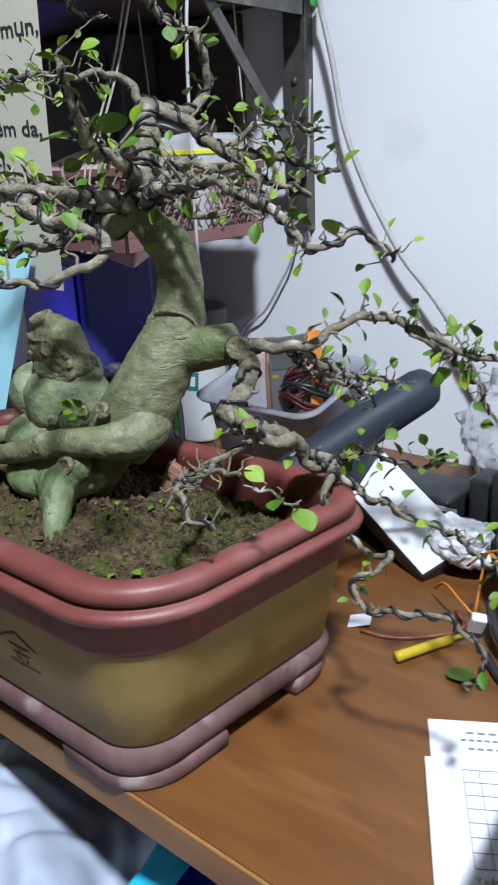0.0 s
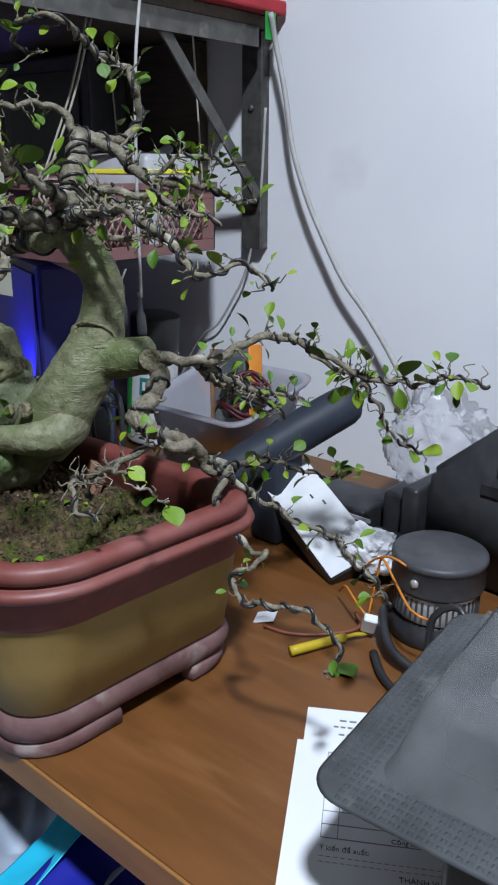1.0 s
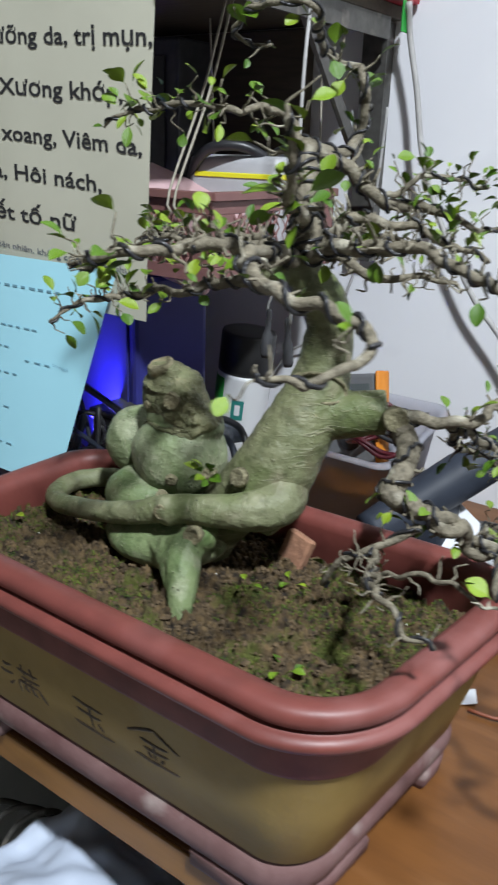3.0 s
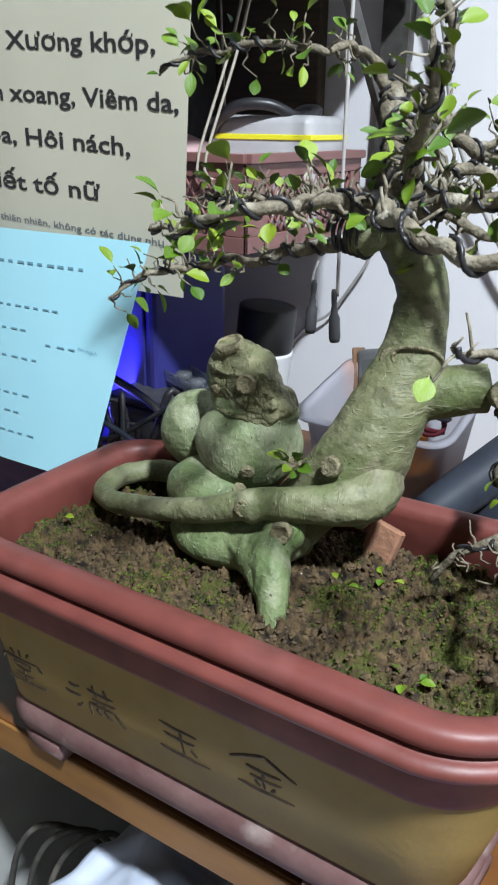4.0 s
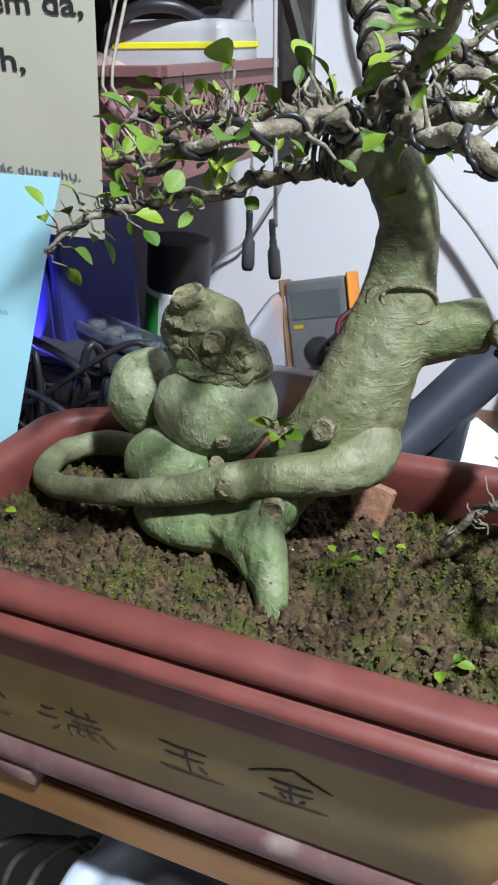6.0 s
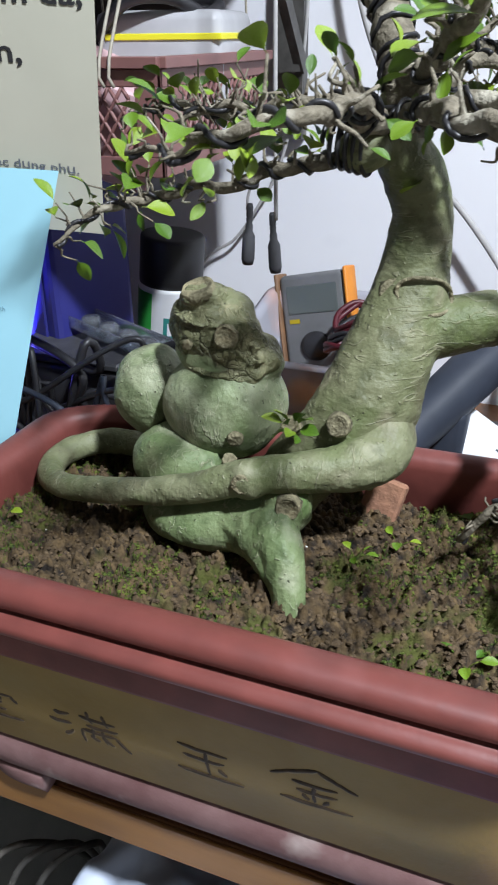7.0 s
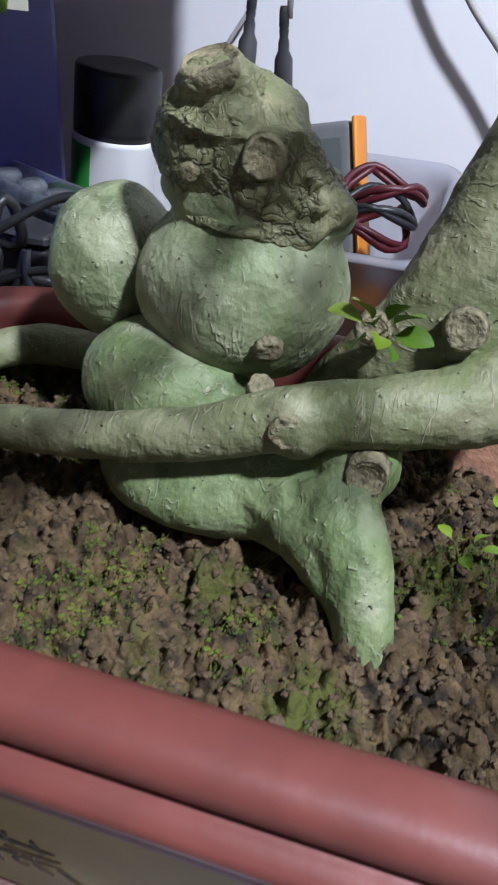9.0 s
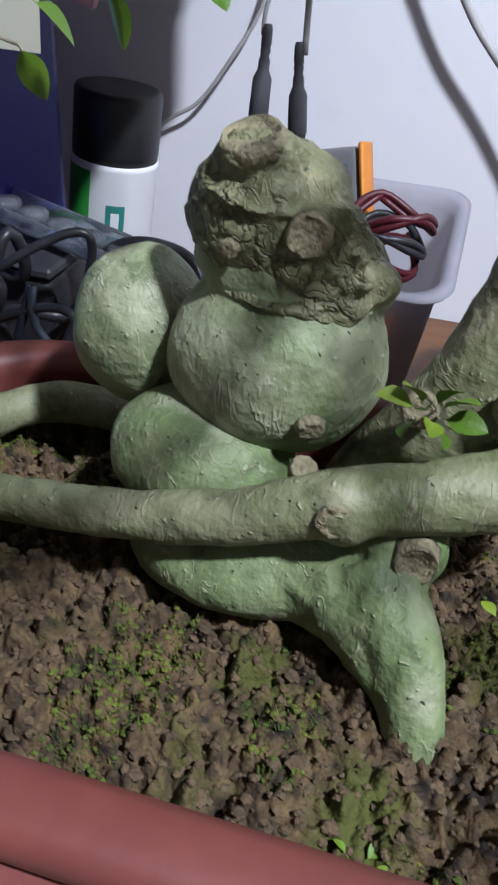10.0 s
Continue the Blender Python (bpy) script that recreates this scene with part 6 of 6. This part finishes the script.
for body, x, y, w, s in (("Cộng khoản:", 0.064, -0.0818, 0.024, 0.005), ("Ý kiến đề xuất:", 0.022, -0.0925, 0.029, 0.005), ("THÀNH VI", 0.068, -0.108, 0.022, 0.005), ("(Ký và ghi rõ", 0.063, -0.1145, 0.024, 0.005)):
    text_part("lettering", body, s, Matrix.Translation((x, y, 0.0006)), "ink", form_b, width=w, depth=0.0001)
for k in range(2):
    for j in range(26):
        part("dot", box((0.022 + j * 0.0042, -0.097 - k * 0.004, 0.0005), (0.0245 + j * 0.0042, -0.0967 - k * 0.004, 0.0007)), "ink_soft", form_b, smooth=False)

blackbox = thing("black_case", "black case standing under a smoky plastic tray", "case", (0.13, 0.46, TZ))
part("case_body", box((0.031, 0.375, TZ + 0.0032), (0.301, 0.56, TZ + 0.088), 0.005, 2), "black", blackbox)
part("case_lid", box((0.030, 0.374, TZ + 0.0885), (0.302, 0.561, TZ + 0.096), 0.002, 1), "black", blackbox, smooth=False)
tray = local_thing("packing_tray", "smoky plastic packing tray with a dimpled flange", "plastic tray", pose(0.126, 0.452, TZ + 0.0995, 0, 0, 4))


def tray_ring(name, sections, material, label=""):
    verts, faces = [], []
    for hx, hy, r, z in sections:
        loop = rounded(hx, hy, r, 8)
        n = len(loop)
        verts += [(x, y, z) for x, y in loop]
    for i in range(len(sections) - 1):
        for k in range(n):
            a, b = i * n + k, i * n + (k + 1) % n
            faces.append((a, b, b + n, a + n))
    faces.append(tuple(range((len(sections) - 1) * n, len(sections) * n)))
    return part_py(name, verts, faces, material, tray, label)


tray_ring("flange", [(0.158, 0.100, 0.018, 0.0), (0.160, 0.102, 0.020, 0.0012), (0.158, 0.100, 0.018, 0.0024), (0.135, 0.078, 0.014, 0.0026)], "tray", "smoky flange")
tray_ring("cover", [(0.134, 0.077, 0.014, 0.0026), (0.130, 0.073, 0.014, 0.010), (0.122, 0.066, 0.016, 0.040), (0.116, 0.060, 0.016, 0.044), (0.02, 0.01, 0.005, 0.046)], "tray_cover", "clear domed cover")
verts, faces = [], []
for i in range(70):
    for j in range(45):
        x, y = -0.156 + i * 0.0046, -0.098 + j * 0.0046
        if abs(x) < 0.136 and abs(y) < 0.079:
            continue
        if abs(x) > 0.146 and abs(y) > 0.088:
            continue
        b = len(verts)
        s = 0.0016
        verts += [(x - s, y - s, 0.0024), (x + s, y - s, 0.0024), (x + s, y + s, 0.0024), (x - s, y + s, 0.0024), (x, y, 0.0038)]
        faces += [(b, b + 1, b + 4), (b + 1, b + 2, b + 4), (b + 2, b + 3, b + 4), (b + 3, b, b + 4)]
ob = part_py("dimple", verts, faces, "tray", tray, "fine raised dimples", smooth=False)
ob["kind"] = "stuff"
for lo, hi, material in (((-0.110, -0.052, 0.003), (-0.055, 0.050, 0.030), "tray_dark"), ((-0.045, -0.052, 0.003), (0.02, -0.012, 0.034), "khaki"), ((-0.04, 0.0, 0.003), (0.05, 0.05, 0.036), "tray_dark"), ((0.03, -0.05, 0.003), (0.10, -0.01, 0.030), "black"), ((-0.098, -0.03, 0.0305), (-0.07, 0.02, 0.038), "stator")):
    part("packed_part", box(lo, hi, 0.006, 2), material, tray)
crumpled("film_wrap", "crumpled clear film lying behind the tray", "plastic film", (0.085, 0.600, 0.800), (0.060, 0.035, 0.050), "film", 0.30, 2.6, 12.0, 4, floor_z=TZ + 0.001)

# ---- below the table ----
cab = thing("low_cabinet", "grey cabinet standing under the table", "cabinet", (-0.5, 0.45, 0))
part("cabinet_body", box((-0.50, 0.20, 0), (0.05, 0.80, 0.588), 0.004, 2), "machine", cab, smooth=False)
pc = thing("printer", "off-white office machine under the table", "printer", (-0.66, 0.5, 0))
part("printer_body", box((-0.80, 0.36, 0.0), (-0.635, 0.80, 0.66), 0.008, 2), "machine", pc, smooth=False)
part("printer_lid", box((-0.795, 0.362, 0.6605), (-0.64, 0.79, 0.675), 0.004, 2), "grey_case", pc, smooth=False)


def cloth(name, label, category, x0, x1, y0, y1, z, material, amp, seed, tilt=(0, 0), nx=60, ny=40):
    verts, faces = [], []
    off = Vector((seed, seed * 2.3, 1.1))
    for j in range(ny + 1):
        for i in range(nx + 1):
            u, v = i / nx, j / ny
            x, y = x0 + (x1 - x0) * u, y0 + (y1 - y0) * v
            p = Vector((x, y, 0))
            h = amp * (1.0 - 2.2 * abs(noise.noise(p * 6 + off)) + 0.7 * abs(noise.noise(p * 15 - off)) + 0.25 * noise.noise(p * 19 + off) + 0.15 * noise.noise(p * 50 + off))
            verts.append((x + 0.02 * noise.noise(p * 9 + off), y + 0.02 * noise.noise(p * 9 - off), z + h + tilt[0] * (u - 0.5) + tilt[1] * (v - 0.5)))
    for j in range(ny):
        for i in range(nx):
            a = j * (nx + 1) + i
            faces.append((a, a + 1, a + nx + 2, a + nx + 1))
    ob = part_py(name, verts, faces, material, None, label)
    so = ob.modifiers.new("thickness", "SOLIDIFY")
    so.thickness, so.offset = 0.001, 1
    return tagged(ob, label, category)


cloth("white_bag", "crumpled white plastic bag heaped under the table", "plastic bag", -0.49, -0.20, 0.21, 0.46, 0.598, "bag_white", 0.050, 4.0, (0, 0.01), 90, 70)
cloth("cyan_bag", "bright cyan plastic sheet beside the white bag", "plastic bag", -0.292, -0.245, 0.235, 0.40, 0.628, "bag_cyan", 0.020, 9.0, (0.02, 0.03), 24, 24)
cloth("blue_bag", "royal blue plastic sheet under the table", "plastic bag", -0.250, -0.15, 0.225, 0.40, 0.622, "bag_navy", 0.020, 15.0, (0, 0.02), 24, 24)
for k in range(3):
    tagged(cable("cable", [(-0.60 + 0.02 * k, 0.34, 0.30), (-0.585 + 0.02 * k, 0.345, 0.52), (-0.57 + 0.02 * k, 0.36, 0.60), (-0.54 + 0.02 * k, 0.385, 0.60 + 0.01 * k), (-0.53, 0.43, 0.52)], 0.0026, "steel"), "grey cable hanging under the table", "cable", "cables under the table")
